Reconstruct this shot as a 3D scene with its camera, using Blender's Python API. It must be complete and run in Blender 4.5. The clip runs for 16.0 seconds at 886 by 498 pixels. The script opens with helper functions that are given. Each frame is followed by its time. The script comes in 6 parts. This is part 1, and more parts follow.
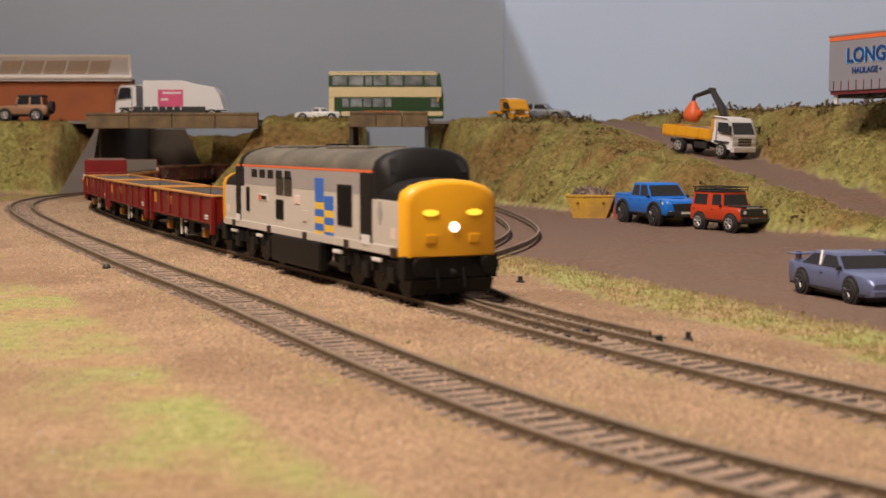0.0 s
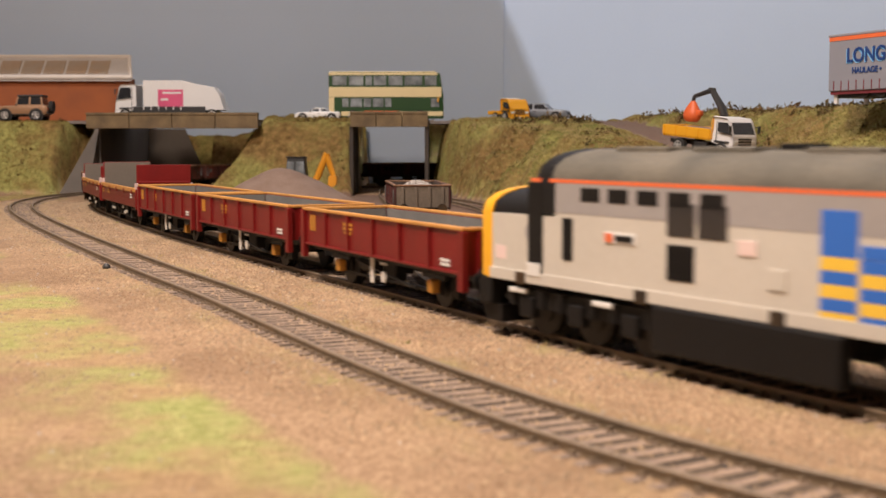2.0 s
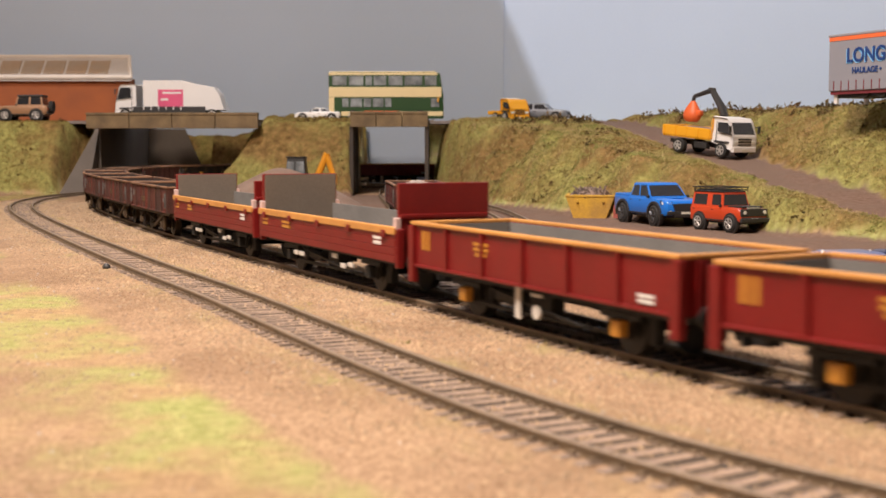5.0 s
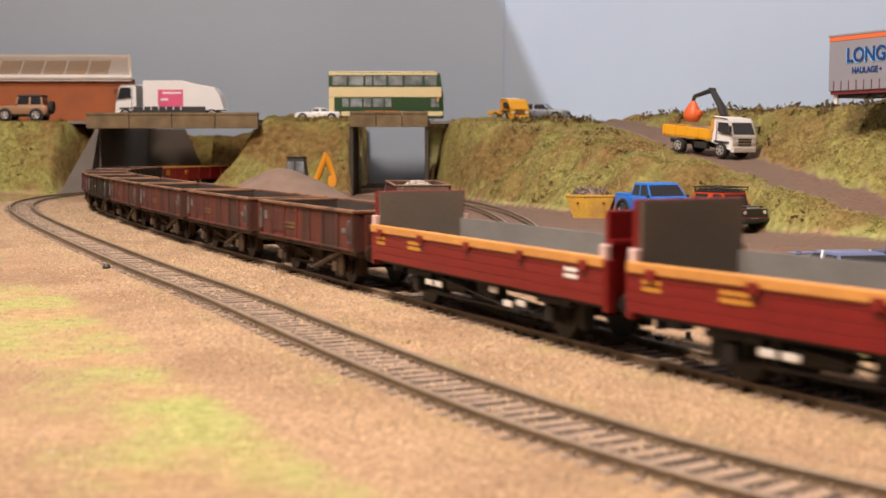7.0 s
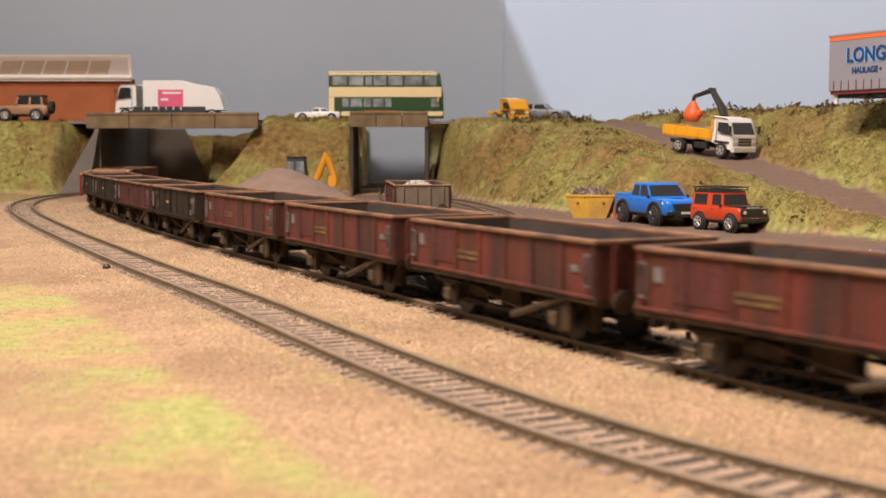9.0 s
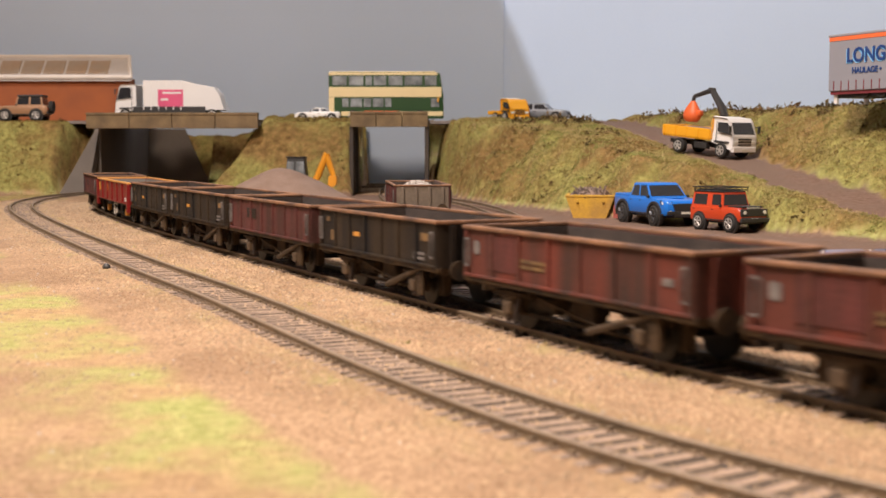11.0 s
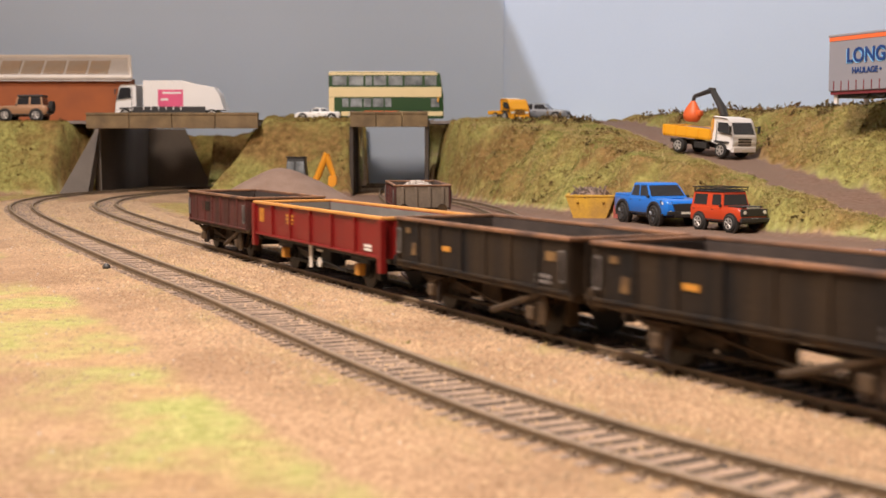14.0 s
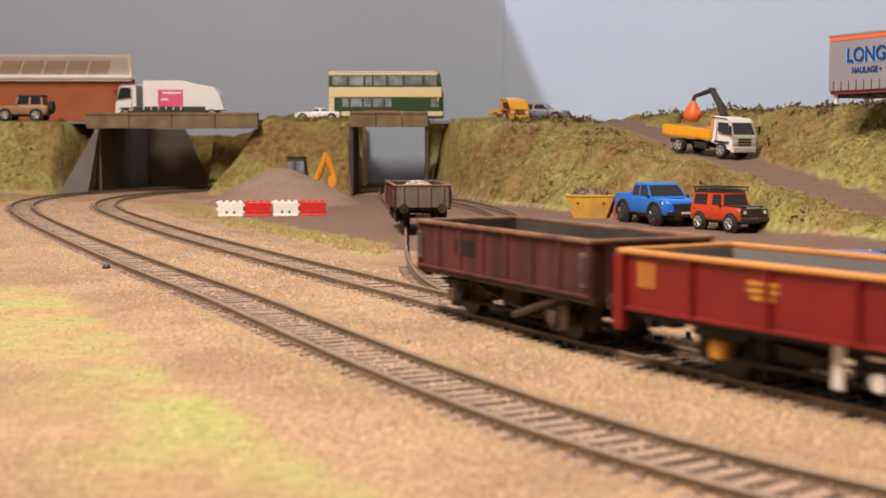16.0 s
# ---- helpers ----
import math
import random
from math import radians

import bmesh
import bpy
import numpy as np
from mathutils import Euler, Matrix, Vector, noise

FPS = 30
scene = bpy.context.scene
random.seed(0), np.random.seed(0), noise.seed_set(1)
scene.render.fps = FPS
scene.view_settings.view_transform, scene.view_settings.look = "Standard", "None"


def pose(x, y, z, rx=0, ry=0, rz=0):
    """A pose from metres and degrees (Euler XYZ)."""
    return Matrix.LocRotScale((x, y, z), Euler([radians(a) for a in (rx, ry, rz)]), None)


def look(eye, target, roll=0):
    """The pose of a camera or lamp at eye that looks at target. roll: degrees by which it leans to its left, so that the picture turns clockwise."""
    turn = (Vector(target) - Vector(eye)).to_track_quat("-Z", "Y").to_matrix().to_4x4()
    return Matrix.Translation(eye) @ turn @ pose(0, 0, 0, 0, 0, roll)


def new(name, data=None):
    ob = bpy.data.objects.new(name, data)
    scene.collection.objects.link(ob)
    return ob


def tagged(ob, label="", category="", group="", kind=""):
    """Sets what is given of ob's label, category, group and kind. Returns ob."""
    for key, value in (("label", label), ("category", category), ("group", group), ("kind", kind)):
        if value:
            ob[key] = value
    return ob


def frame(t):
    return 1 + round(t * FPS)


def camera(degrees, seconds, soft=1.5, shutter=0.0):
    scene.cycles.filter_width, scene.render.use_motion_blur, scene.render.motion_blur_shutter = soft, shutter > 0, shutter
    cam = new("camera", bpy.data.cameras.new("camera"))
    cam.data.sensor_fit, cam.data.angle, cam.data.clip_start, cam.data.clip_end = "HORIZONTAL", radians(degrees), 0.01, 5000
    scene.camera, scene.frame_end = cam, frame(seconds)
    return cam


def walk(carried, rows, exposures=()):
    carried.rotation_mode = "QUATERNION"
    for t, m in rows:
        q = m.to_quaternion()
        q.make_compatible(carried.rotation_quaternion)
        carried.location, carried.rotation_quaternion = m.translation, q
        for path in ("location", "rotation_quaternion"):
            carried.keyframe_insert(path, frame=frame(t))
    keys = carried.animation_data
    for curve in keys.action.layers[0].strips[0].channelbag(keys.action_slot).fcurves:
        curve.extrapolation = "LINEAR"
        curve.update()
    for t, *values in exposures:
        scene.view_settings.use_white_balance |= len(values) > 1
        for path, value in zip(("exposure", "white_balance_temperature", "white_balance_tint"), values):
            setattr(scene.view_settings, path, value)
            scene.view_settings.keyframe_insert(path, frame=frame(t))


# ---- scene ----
# A 1:76 model railway on a baseboard in a room. Plan numbers are in millimetres (MM), rail top is z = 0.
MM = 0.001
EYE, PITCH = 47.9, 4.573
cam = camera(37.26, 16.0, soft=1.5, shutter=0.6)
cam.data.dof.use_dof = True
cam.data.dof.focus_distance = 0.64
cam.data.dof.aperture_fstop = 36.0
STILL = pose(0, 0, EYE * MM, 90 - PITCH, 0, 0)
walk(cam, [(0.0, STILL), (16.0, STILL)], exposures=[(0.0, -0.55), (0.6, -0.43), (1.5, -0.33), (2.2, -0.3), (3.2, -0.11), (4.2, -0.06), (8.0, -0.02), (12.0, 0.02), (14.5, 0.02), (16.0, -0.07)])

# ---- light: a warm lamp over the front of the board, a ceiling lamp towards the backdrop ----
world = bpy.data.worlds.new("room_air")
scene.world = world
world.use_nodes = True
world.node_tree.nodes["Background"].inputs[0].default_value = (0.75, 0.82, 1.0, 1)
world.node_tree.nodes["Background"].inputs[1].default_value = 0.185


def lamp(name, eye, target, power, size, colour):
    data = bpy.data.lights.new(name, "AREA")
    data.shape, data.size, data.energy, data.color = "DISK", size, power, colour
    ob = new(name, data)
    ob.matrix_world = look([v * MM for v in eye], [v * MM for v in target])
    return ob


lamp("layout_lamp", (-300, 60, 820), (-40, 420, 0), 16.4, 0.22, (1.0, 0.812, 0.668))
lamp("ceiling_lamp", (-406, 380, 1350), (150, 1400, 100), 15.6, 0.025, (1.0, 0.945, 0.95))


# ---- materials ----
def mat(name, colour, rough=0.6, metal=0.0, vary=0.25, scale=60.0, second=None, bump=0.15, spec=0.5, coat=0.0, fine=900.0, emit=None, power=0.0, island=0.0, streak=0.0):
    """A procedural surface: colour varied at two scales, towards a second colour in patches, with fine relief."""
    m = bpy.data.materials.new(name)
    m.use_nodes = True
    nt = m.node_tree
    n, l = nt.nodes, nt.links
    b = n["Principled BSDF"]
    b.inputs["Roughness"].default_value = rough
    b.inputs["Metallic"].default_value = metal
    b.inputs["Specular IOR Level"].default_value = spec
    b.inputs["Coat Weight"].default_value = coat
    tc = n.new("ShaderNodeTexCoord")
    big, small = n.new("ShaderNodeTexNoise"), n.new("ShaderNodeTexNoise")
    big.inputs["Scale"].default_value, big.inputs["Detail"].default_value = scale, 5
    small.inputs["Scale"].default_value, small.inputs["Detail"].default_value = fine, 3
    for t in (big, small):
        l.new(tc.outputs["Object"], t.inputs["Vector"])
    if streak:
        mp = n.new("ShaderNodeMapping")
        mp.inputs["Scale"].default_value = (1, 1, streak)
        l.new(tc.outputs["Object"], mp.inputs["Vector"])
        l.new(mp.outputs["Vector"], big.inputs["Vector"])
    c2 = second or tuple(v * (1 - vary) for v in colour)
    ramp = n.new("ShaderNodeValToRGB")
    ramp.color_ramp.elements[0].position, ramp.color_ramp.elements[1].position = 0.36, 0.64
    ramp.color_ramp.elements[0].color, ramp.color_ramp.elements[1].color = (*colour, 1), (*c2, 1)
    l.new(big.outputs["Fac"], ramp.inputs["Fac"])
    mix = n.new("ShaderNodeMix")
    mix.data_type, mix.blend_type = "RGBA", "OVERLAY"
    mix.inputs["Factor"].default_value = vary
    l.new(ramp.outputs["Color"], mix.inputs["A"])
    l.new(small.outputs["Fac"], mix.inputs["B"])
    out = mix.outputs["Result"]
    if island:
        g = n.new("ShaderNodeNewGeometry")
        hs = n.new("ShaderNodeHueSaturation")
        mr = n.new("ShaderNodeMapRange")
        mr.inputs["To Min"].default_value, mr.inputs["To Max"].default_value = 1 - island, 1 + island
        l.new(g.outputs["Random Per Island"], mr.inputs["Value"])
        l.new(mr.outputs["Result"], hs.inputs["Value"])
        l.new(out, hs.inputs["Color"])
        out = hs.outputs["Color"]
    l.new(out, b.inputs["Base Color"])
    if bump:
        bp = n.new("ShaderNodeBump")
        bp.inputs["Strength"].default_value, bp.inputs["Distance"].default_value = bump, 0.0006
        l.new(small.outputs["Fac"], bp.inputs["Height"])
        l.new(bp.outputs["Normal"], b.inputs["Normal"])
    if emit:
        b.inputs["Emission Color"].default_value = (*emit, 1)
        b.inputs["Emission Strength"].default_value = power
    return m


def blend_ground(name):
    """Sand-brown ballast dust with flock grass, trodden earth and yard tarmac, in patches that follow the plan."""
    m = bpy.data.materials.new(name)
    m.use_nodes = True
    nt = m.node_tree
    n, l = nt.nodes, nt.links
    b = n["Principled BSDF"]
    b.inputs["Roughness"].default_value = 0.95
    b.inputs["Specular IOR Level"].default_value = 0.2
    tc = n.new("ShaderNodeTexCoord")

    def tex(scale, detail=4, rough=0.6):
        t = n.new("ShaderNodeTexNoise")
        t.inputs["Scale"].default_value, t.inputs["Detail"].default_value, t.inputs["Roughness"].default_value = scale, detail, rough
        l.new(tc.outputs["Object"], t.inputs["Vector"])
        return t.outputs["Fac"]

    def ramp(src, p0, c0, p1, c1):
        r = n.new("ShaderNodeValToRGB")
        r.color_ramp.elements[0].position, r.color_ramp.elements[1].position = p0, p1
        r.color_ramp.elements[0].color, r.color_ramp.elements[1].color = (*c0, 1), (*c1, 1)
        l.new(src, r.inputs["Fac"])
        return r.outputs["Color"]

    def mixed(fac, a, c, crisp=True):
        x = n.new("ShaderNodeMix")
        x.data_type = "RGBA"
        if crisp:
            e = n.new("ShaderNodeMapRange")
            e.interpolation_type = "SMOOTHSTEP"
            e.inputs["From Min"].default_value, e.inputs["From Max"].default_value = 0.38, 0.62
            l.new(fac, e.inputs["Value"])
            fac = e.outputs["Result"]
        l.new(fac, x.inputs["Factor"])
        l.new(a, x.inputs["A"])
        l.new(c, x.inputs["B"])
        return x.outputs["Result"]

    def layer(which):
        a = n.new("ShaderNodeAttribute")
        a.attribute_name = which
        mul = n.new("ShaderNodeMath")
        mul.operation = "ADD"
        l.new(a.outputs["Fac"], mul.inputs[0])
        sub = n.new("ShaderNodeMath")
        sub.operation = "MULTIPLY_ADD"
        mp = n.new("ShaderNodeMapping")
        mp.inputs["Scale"].default_value = (1, 0.4, 1)
        l.new(tc.outputs["Object"], mp.inputs["Vector"])
        ragged = n.new("ShaderNodeTexNoise")
        ragged.inputs["Scale"].default_value, ragged.inputs["Detail"].default_value, ragged.inputs["Roughness"].default_value = 80, 5, 0.7
        l.new(mp.outputs["Vector"], ragged.inputs["Vector"])
        l.new(ragged.outputs["Fac"], sub.inputs[0])
        sub.inputs[1].default_value, sub.inputs[2].default_value = 1.15, -0.575
        l.new(sub.outputs[0], mul.inputs[1])
        r = n.new("ShaderNodeMapRange")
        r.interpolation_type = "SMOOTHSTEP"
        r.inputs["From Min"].default_value, r.inputs["From Max"].default_value = 0.15, 0.85
        l.new(mul.outputs[0], r.inputs["Value"])
        return r.outputs["Result"]

    grain = tex(900, 4, 0.7)
    sand = mixed(tex(13, 5, 0.65), ramp(grain, 0.3, (0.25, 0.147, 0.08), 0.7, (0.73, 0.50, 0.32)), ramp(grain, 0.3, (0.19, 0.11, 0.06), 0.7, (0.54, 0.355, 0.22)))
    grass = mixed(tex(28), ramp(tex(260, 5), 0.3, (0.31, 0.325, 0.095), 0.7, (0.56, 0.545, 0.22)), ramp(tex(220, 5), 0.3, (0.38, 0.245, 0.12), 0.7, (0.62, 0.43, 0.235)))
    yard = mixed(tex(20), ramp(grain, 0.25, (0.185, 0.122, 0.09), 0.75, (0.30, 0.205, 0.155)), ramp(tex(300), 0.3, (0.195, 0.113, 0.078), 0.7, (0.31, 0.205, 0.155)))
    col = mixed(layer("yard"), sand, yard, False)
    col = mixed(layer("grass"), col, grass, False)
    earth = mixed(tex(14, 5, 0.65), ramp(tex(200, 5), 0.3, (0.20, 0.185, 0.055), 0.7, (0.50, 0.46, 0.15)), ramp(tex(170, 5), 0.3, (0.15, 0.088, 0.031), 0.7, (0.40, 0.25, 0.095)))
    col = mixed(layer("bank"), col, earth, False)
    l.new(col, b.inputs["Base Color"])
    bp = n.new("ShaderNodeBump")
    bp.inputs["Strength"].default_value, bp.inputs["Distance"].default_value = 1.0, 0.0016
    l.new(grain, bp.inputs["Height"])
    l.new(bp.outputs["Normal"], b.inputs["Normal"])
    return m


GROUND = blend_ground("scenic_ground")
SKY_PAINT = mat("sky_blue_wall_paint", (0.60, 0.725, 0.93), 0.85, vary=0.06, scale=3, bump=0.1, fine=400)
ROOM_PAINT = mat("room_wall_paint", (0.80, 0.79, 0.77), 0.9, vary=0.08, scale=3, bump=0.1)
RAIL = mat("weathered_rail_brown", (0.21, 0.15, 0.095), 0.65, 0.1, 0.35, 90, bump=0.2)
# Shade of the sleeper gaps, put into the colour of the sleeper sides.
SLEEPERSIDE = mat("gap_shaded_sleeper_side", (0.045, 0.033, 0.026), 0.9, 0, 0.3, 80, bump=0.1)
RAILTOP = mat("worn_steel_rail_head", (0.28, 0.21, 0.145), 0.5, 0.3, 0.2, 50, bump=0.05)
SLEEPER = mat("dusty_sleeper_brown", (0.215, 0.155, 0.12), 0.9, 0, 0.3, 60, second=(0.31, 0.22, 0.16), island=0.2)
BEAM = mat("weathered_stone_beam", (0.21, 0.145, 0.075), 0.9, 0, 0.35, 60, second=(0.13, 0.09, 0.05), bump=0.5)
DARKWALL = mat("dark_concrete_lining", (0.15, 0.125, 0.105), 0.9, 0, 0.2, 20)
ROADTOP = mat("grey_road_surface", (0.24, 0.20, 0.185), 0.9, 0, 0.25, 30, bump=0.4)
FLOCK = mat("foliage_flock", (0.30, 0.28, 0.085), 0.95, 0, 0.35, 11, second=(0.20, 0.122, 0.04), bump=0.2, spec=0.15, island=0.09)
DARKFLOCK = mat("dark_foliage_flock", (0.07, 0.055, 0.02), 0.95, 0, 0.5, 60, second=(0.15, 0.09, 0.04), bump=0.3, spec=0.15, island=0.4)
GRASSFLOCK = mat("static_grass_flock", (0.40, 0.36, 0.14), 0.95, 0, 0.3, 25, second=(0.45, 0.33, 0.165), bump=0.2, spec=0.15, island=0.4)
TRACKBED = mat("dark_gap_strip", (0.05, 0.035, 0.025), 0.95, 0, 0.35, 120, second=(0.11, 0.075, 0.05), bump=0.3)
STONES = mat("ballast_chippings", (0.44, 0.31, 0.19), 0.9, 0, 0.3, 60, second=(0.34, 0.24, 0.155), bump=0.2, island=0.25)


# ---- mesh helpers (millimetres) ----
class Shape:
    """Collects boxes, cylinders, profiles and panels into one mesh."""

    def __init__(self):
        self.v, self.f = [], []

    def add(self, verts, faces):
        k = len(self.v)
        self.v += [tuple(p) for p in verts]
        self.f += [tuple(i + k for i in q) for q in faces]
        return self

    def box(self, x0, x1, y0, y1, z0, z1, c=0.0):
        """A box with all its edges chamfered by c."""
        if c <= 0:
            return self.add([(x, y, z) for z in (z0, z1) for y in (y0, y1) for x in (x0, x1)], [(0, 2, 3, 1), (4, 5, 7, 6), (0, 1, 5, 4), (2, 6, 7, 3), (0, 4, 6, 2), (1, 3, 7, 5)])
        c = min(c, (x1 - x0) * 0.45, (y1 - y0) * 0.45, (z1 - z0) * 0.45)
        bm = bmesh.new()
        vs = [bm.verts.new((x, y, z)) for z in (z0, z1) for y in (y0, y1) for x in (x0, x1)]
        for q in [(0, 2, 3, 1), (4, 5, 7, 6), (0, 1, 5, 4), (2, 6, 7, 3), (0, 4, 6, 2), (1, 3, 7, 5)]:
            bm.faces.new([vs[i] for i in q])
        bmesh.ops.bevel(bm, geom=bm.edges[:], offset=c, segments=2, affect="EDGES", profile=0.5)
        return self.take(bm)

    def take(self, bm):
        bm.verts.index_update()
        self.add([v.co[:] for v in bm.verts], [[v.index for v in q.verts] for q in bm.faces])
        bm.free()
        return self

    def cyl(self, p, q, r, r2=None, n=14):
        """A closed cylinder or cone from p to q."""
        p, q = Vector(p), Vector(q)
        r2 = r if r2 is None else r2
        a = (q - p).normalized()
        u = a.orthogonal().normalized()
        w = a.cross(u)
        ring = [u * math.cos(2 * math.pi * i / n) + w * math.sin(2 * math.pi * i / n) for i in range(n)]
        vs = [p + e * r for e in ring] + [q + e * r2 for e in ring]
        return self.add(vs, [(i, (i + 1) % n, n + (i + 1) % n, n + i) for i in range(n)] + [tuple(range(n))[::-1], tuple(range(n, 2 * n))])

    def loft(self, sections, close=True):
        """Skin through rings of equal length."""
        n = len(sections[0])
        fs = [(k * n + i, k * n + (i + 1) % n, (k + 1) * n + (i + 1) % n, (k + 1) * n + i) for k in range(len(sections) - 1) for i in range(n)]
        if close:
            fs += [tuple(range(n))[::-1], tuple(range((len(sections) - 1) * n, len(sections) * n))]
        return self.add([p for s in sections for p in s], fs)

    def prism(self, prof, y0, y1):
        """A profile in x, z drawn out along y."""
        return self.loft([[(x, y0, z) for x, z in prof], [(x, y1, z) for x, z in prof]])

    def turned(self, m):
        self.v = [tuple(m @ Vector(p)) for p in self.v]
        return self


def part(name, shape, material, parent=None, label="", smooth=False, at=None):
    """Links a shape as ONE mesh object, under a thing or a part if one is given."""
    me = bpy.data.meshes.new(name)
    me.from_pydata([(x * MM, y * MM, z * MM) for x, y, z in shape.v], [], shape.f)
    me.materials.append(material)
    bm = bmesh.new()
    bm.from_mesh(me)
    bmesh.ops.recalc_face_normals(bm, faces=bm.faces[:])
    bm.to_mesh(me)
    bm.free()
    if smooth:
        me.polygons.foreach_set("use_smooth", [True] * len(me.polygons))
        me.set_sharp_from_angle(angle=radians(38))
    ob = new(name, me)
    if parent:
        ob.parent = parent
    if at:
        ob.matrix_basis = at
    if label:
        tagged(ob, label)
    return ob


def thing(name, x, y, z, rz=0.0, label="", category="", group="", rx=0.0, ry=0.0, s=1.0):
    """An Empty at a thing's base that carries its parts; s is the model's scale."""
    ob = new(name)
    ob.matrix_basis = pose(x * MM, y * MM, z * MM, rx, ry, rz) @ Matrix.Scale(s, 4)
    return tagged(ob, label, category, group)


# ---- plan of the tracks ----
def lay(x, y, heading, knots, ds=2.0):
    """A centre line from a start, a heading and curvatures (1/m) along it."""
    s = np.arange(0, knots[-1][0] + 1, ds)
    k = np.interp(s, [a for a, _ in knots], [b for _, b in knots]) / 1000
    t = heading + np.concatenate([[0], np.cumsum((k[1:] + k[:-1]) / 2 * ds)])
    mid = (t[1:] + t[:-1]) / 2
    return s, x + np.concatenate([[0], np.cumsum(np.cos(mid) * ds)]), y + np.concatenate([[0], np.cumsum(np.sin(mid) * ds)]), t


MAIN = lay(142.9, 157.8, 2.27, [(0, -1.96), (271, 0.064), (543, -0.195), (814, -0.161), (1085, -1.8), (1250, -2.6), (1400, -4.0), (1595, -4.0), (1625, 0), (3000, 0)])
NEAR = lay(125.837, 125.592, 2.736, [(0, -5.31), (90, -4.59), (180, -1.015), (271, -0.183), (362, 0.615), (452, -0.371), (543, -0.019), (680, -0.119), (814, -0.143), (950, -0.513), (1085, -1.376), (1357, -2.486), (1628, -2.936), (1760, -3.0), (2600, 0)])


def on_track(track, s):
    """Place and heading at a distance along a track; straight on past its ends."""
    d, x, y, t = track
    if s < 0:
        return x[0] + s * math.cos(t[0]), y[0] + s * math.sin(t[0]), t[0]
    return float(np.interp(s, d, x)), float(np.interp(s, d, y)), float(np.interp(s, d, t))


SIDING = [(61, 303), (44, 335), (27, 372), (10, 425), (0, 480), (-6, 550), (-10, 640), (-13, 745), (-22, 900), (-38, 1080), (-52, 1250), (-58, 1400), (-58, 1470)]
LOOP = [(-4, 520), (7, 560), (22, 610), (36, 665), (45, 730), (47, 800), (44, 880), (36, 980), (20, 1090), (-10, 1200), (-38, 1290)]


def through_points(pts, ds=4.0):
    """A smooth centre line through plan points."""
    p = [Vector((x, y, 0)) for x, y in pts]
    p = [p[0] * 2 - p[1]] + p + [p[-1] * 2 - p[-2]]
    xy = []
    for i in range(1, len(p) - 2):
        for u in np.linspace(0, 1, 16, endpoint=False):
            a, b, c, d = p[i - 1:i + 3]
            q = 0.5 * (2 * b + (c - a) * u + (2 * a - 5 * b + 4 * c - d) * u * u + (3 * b - a - 3 * c + d) * u ** 3)
            xy.append((q.x, q.y))
    xy = np.array(xy)
    d = np.concatenate([[0], np.cumsum(np.hypot(*np.diff(xy, axis=0).T))])
    s = np.arange(0, d[-1], ds)
    x, y = np.interp(s, d, xy[:, 0]), np.interp(s, d, xy[:, 1])
    return s, x, y, np.arctan2(np.gradient(y), np.gradient(x))


YARDLINE, LOOPLINE = through_points(SIDING), through_points(LOOP)


# ---- the ground: board, cuttings, ramp and plateau in one sheet ----
def away(px, py, xs, ys):
    """Distance of plan points from a polyline, and the arc position of the nearest point."""
    best, where = np.full(px.shape, 1e9), np.zeros(px.shape)
    run = 0.0
    for i in range(len(xs) - 1):
        ax, ay, dx, dy = xs[i], ys[i], xs[i + 1] - xs[i], ys[i + 1] - ys[i]
        n = math.hypot(dx, dy)
        t = np.clip(((px - ax) * dx + (py - ay) * dy) / (n * n), 0, 1)
        e = np.hypot(px - ax - t * dx, py - ay - t * dy)
        side = np.sign(dx * (py - ay) - dy * (px - ax))
        hit = e < np.abs(best)
        best = np.where(hit, np.where(side == 0, 1, side) * e, best)
        where = np.where(hit, run + t * n, where)
        run += n
    return best, where


def step(a, b, x):
    t = np.clip((x - a) / (b - a), 0, 1)
    return t * t * (3 - 2 * t)


RAMP_X, RAMP_Y, RAMP_Z = [150, 163, 184, 206, 255, 330, 420], [1480, 1330, 1120, 930, 745, 600, 500], [75, 75, 60, 39.5, 13, -4, -4]
FOOT_X, FOOT_Y = [-14, -8, 42, 98, 150, 190, 226, 270, 430], [1500, 1335, 1098, 950, 860, 760, 690, 655, 620]


def crumble(x, y, size, seed=0.0):
    """Smooth lumpy noise over the plan, about -1 to 1."""
    return np.array([noise.noise((a / size, b / size, seed)) for a, b in zip(x.ravel(), y.ravel())]).reshape(x.shape)


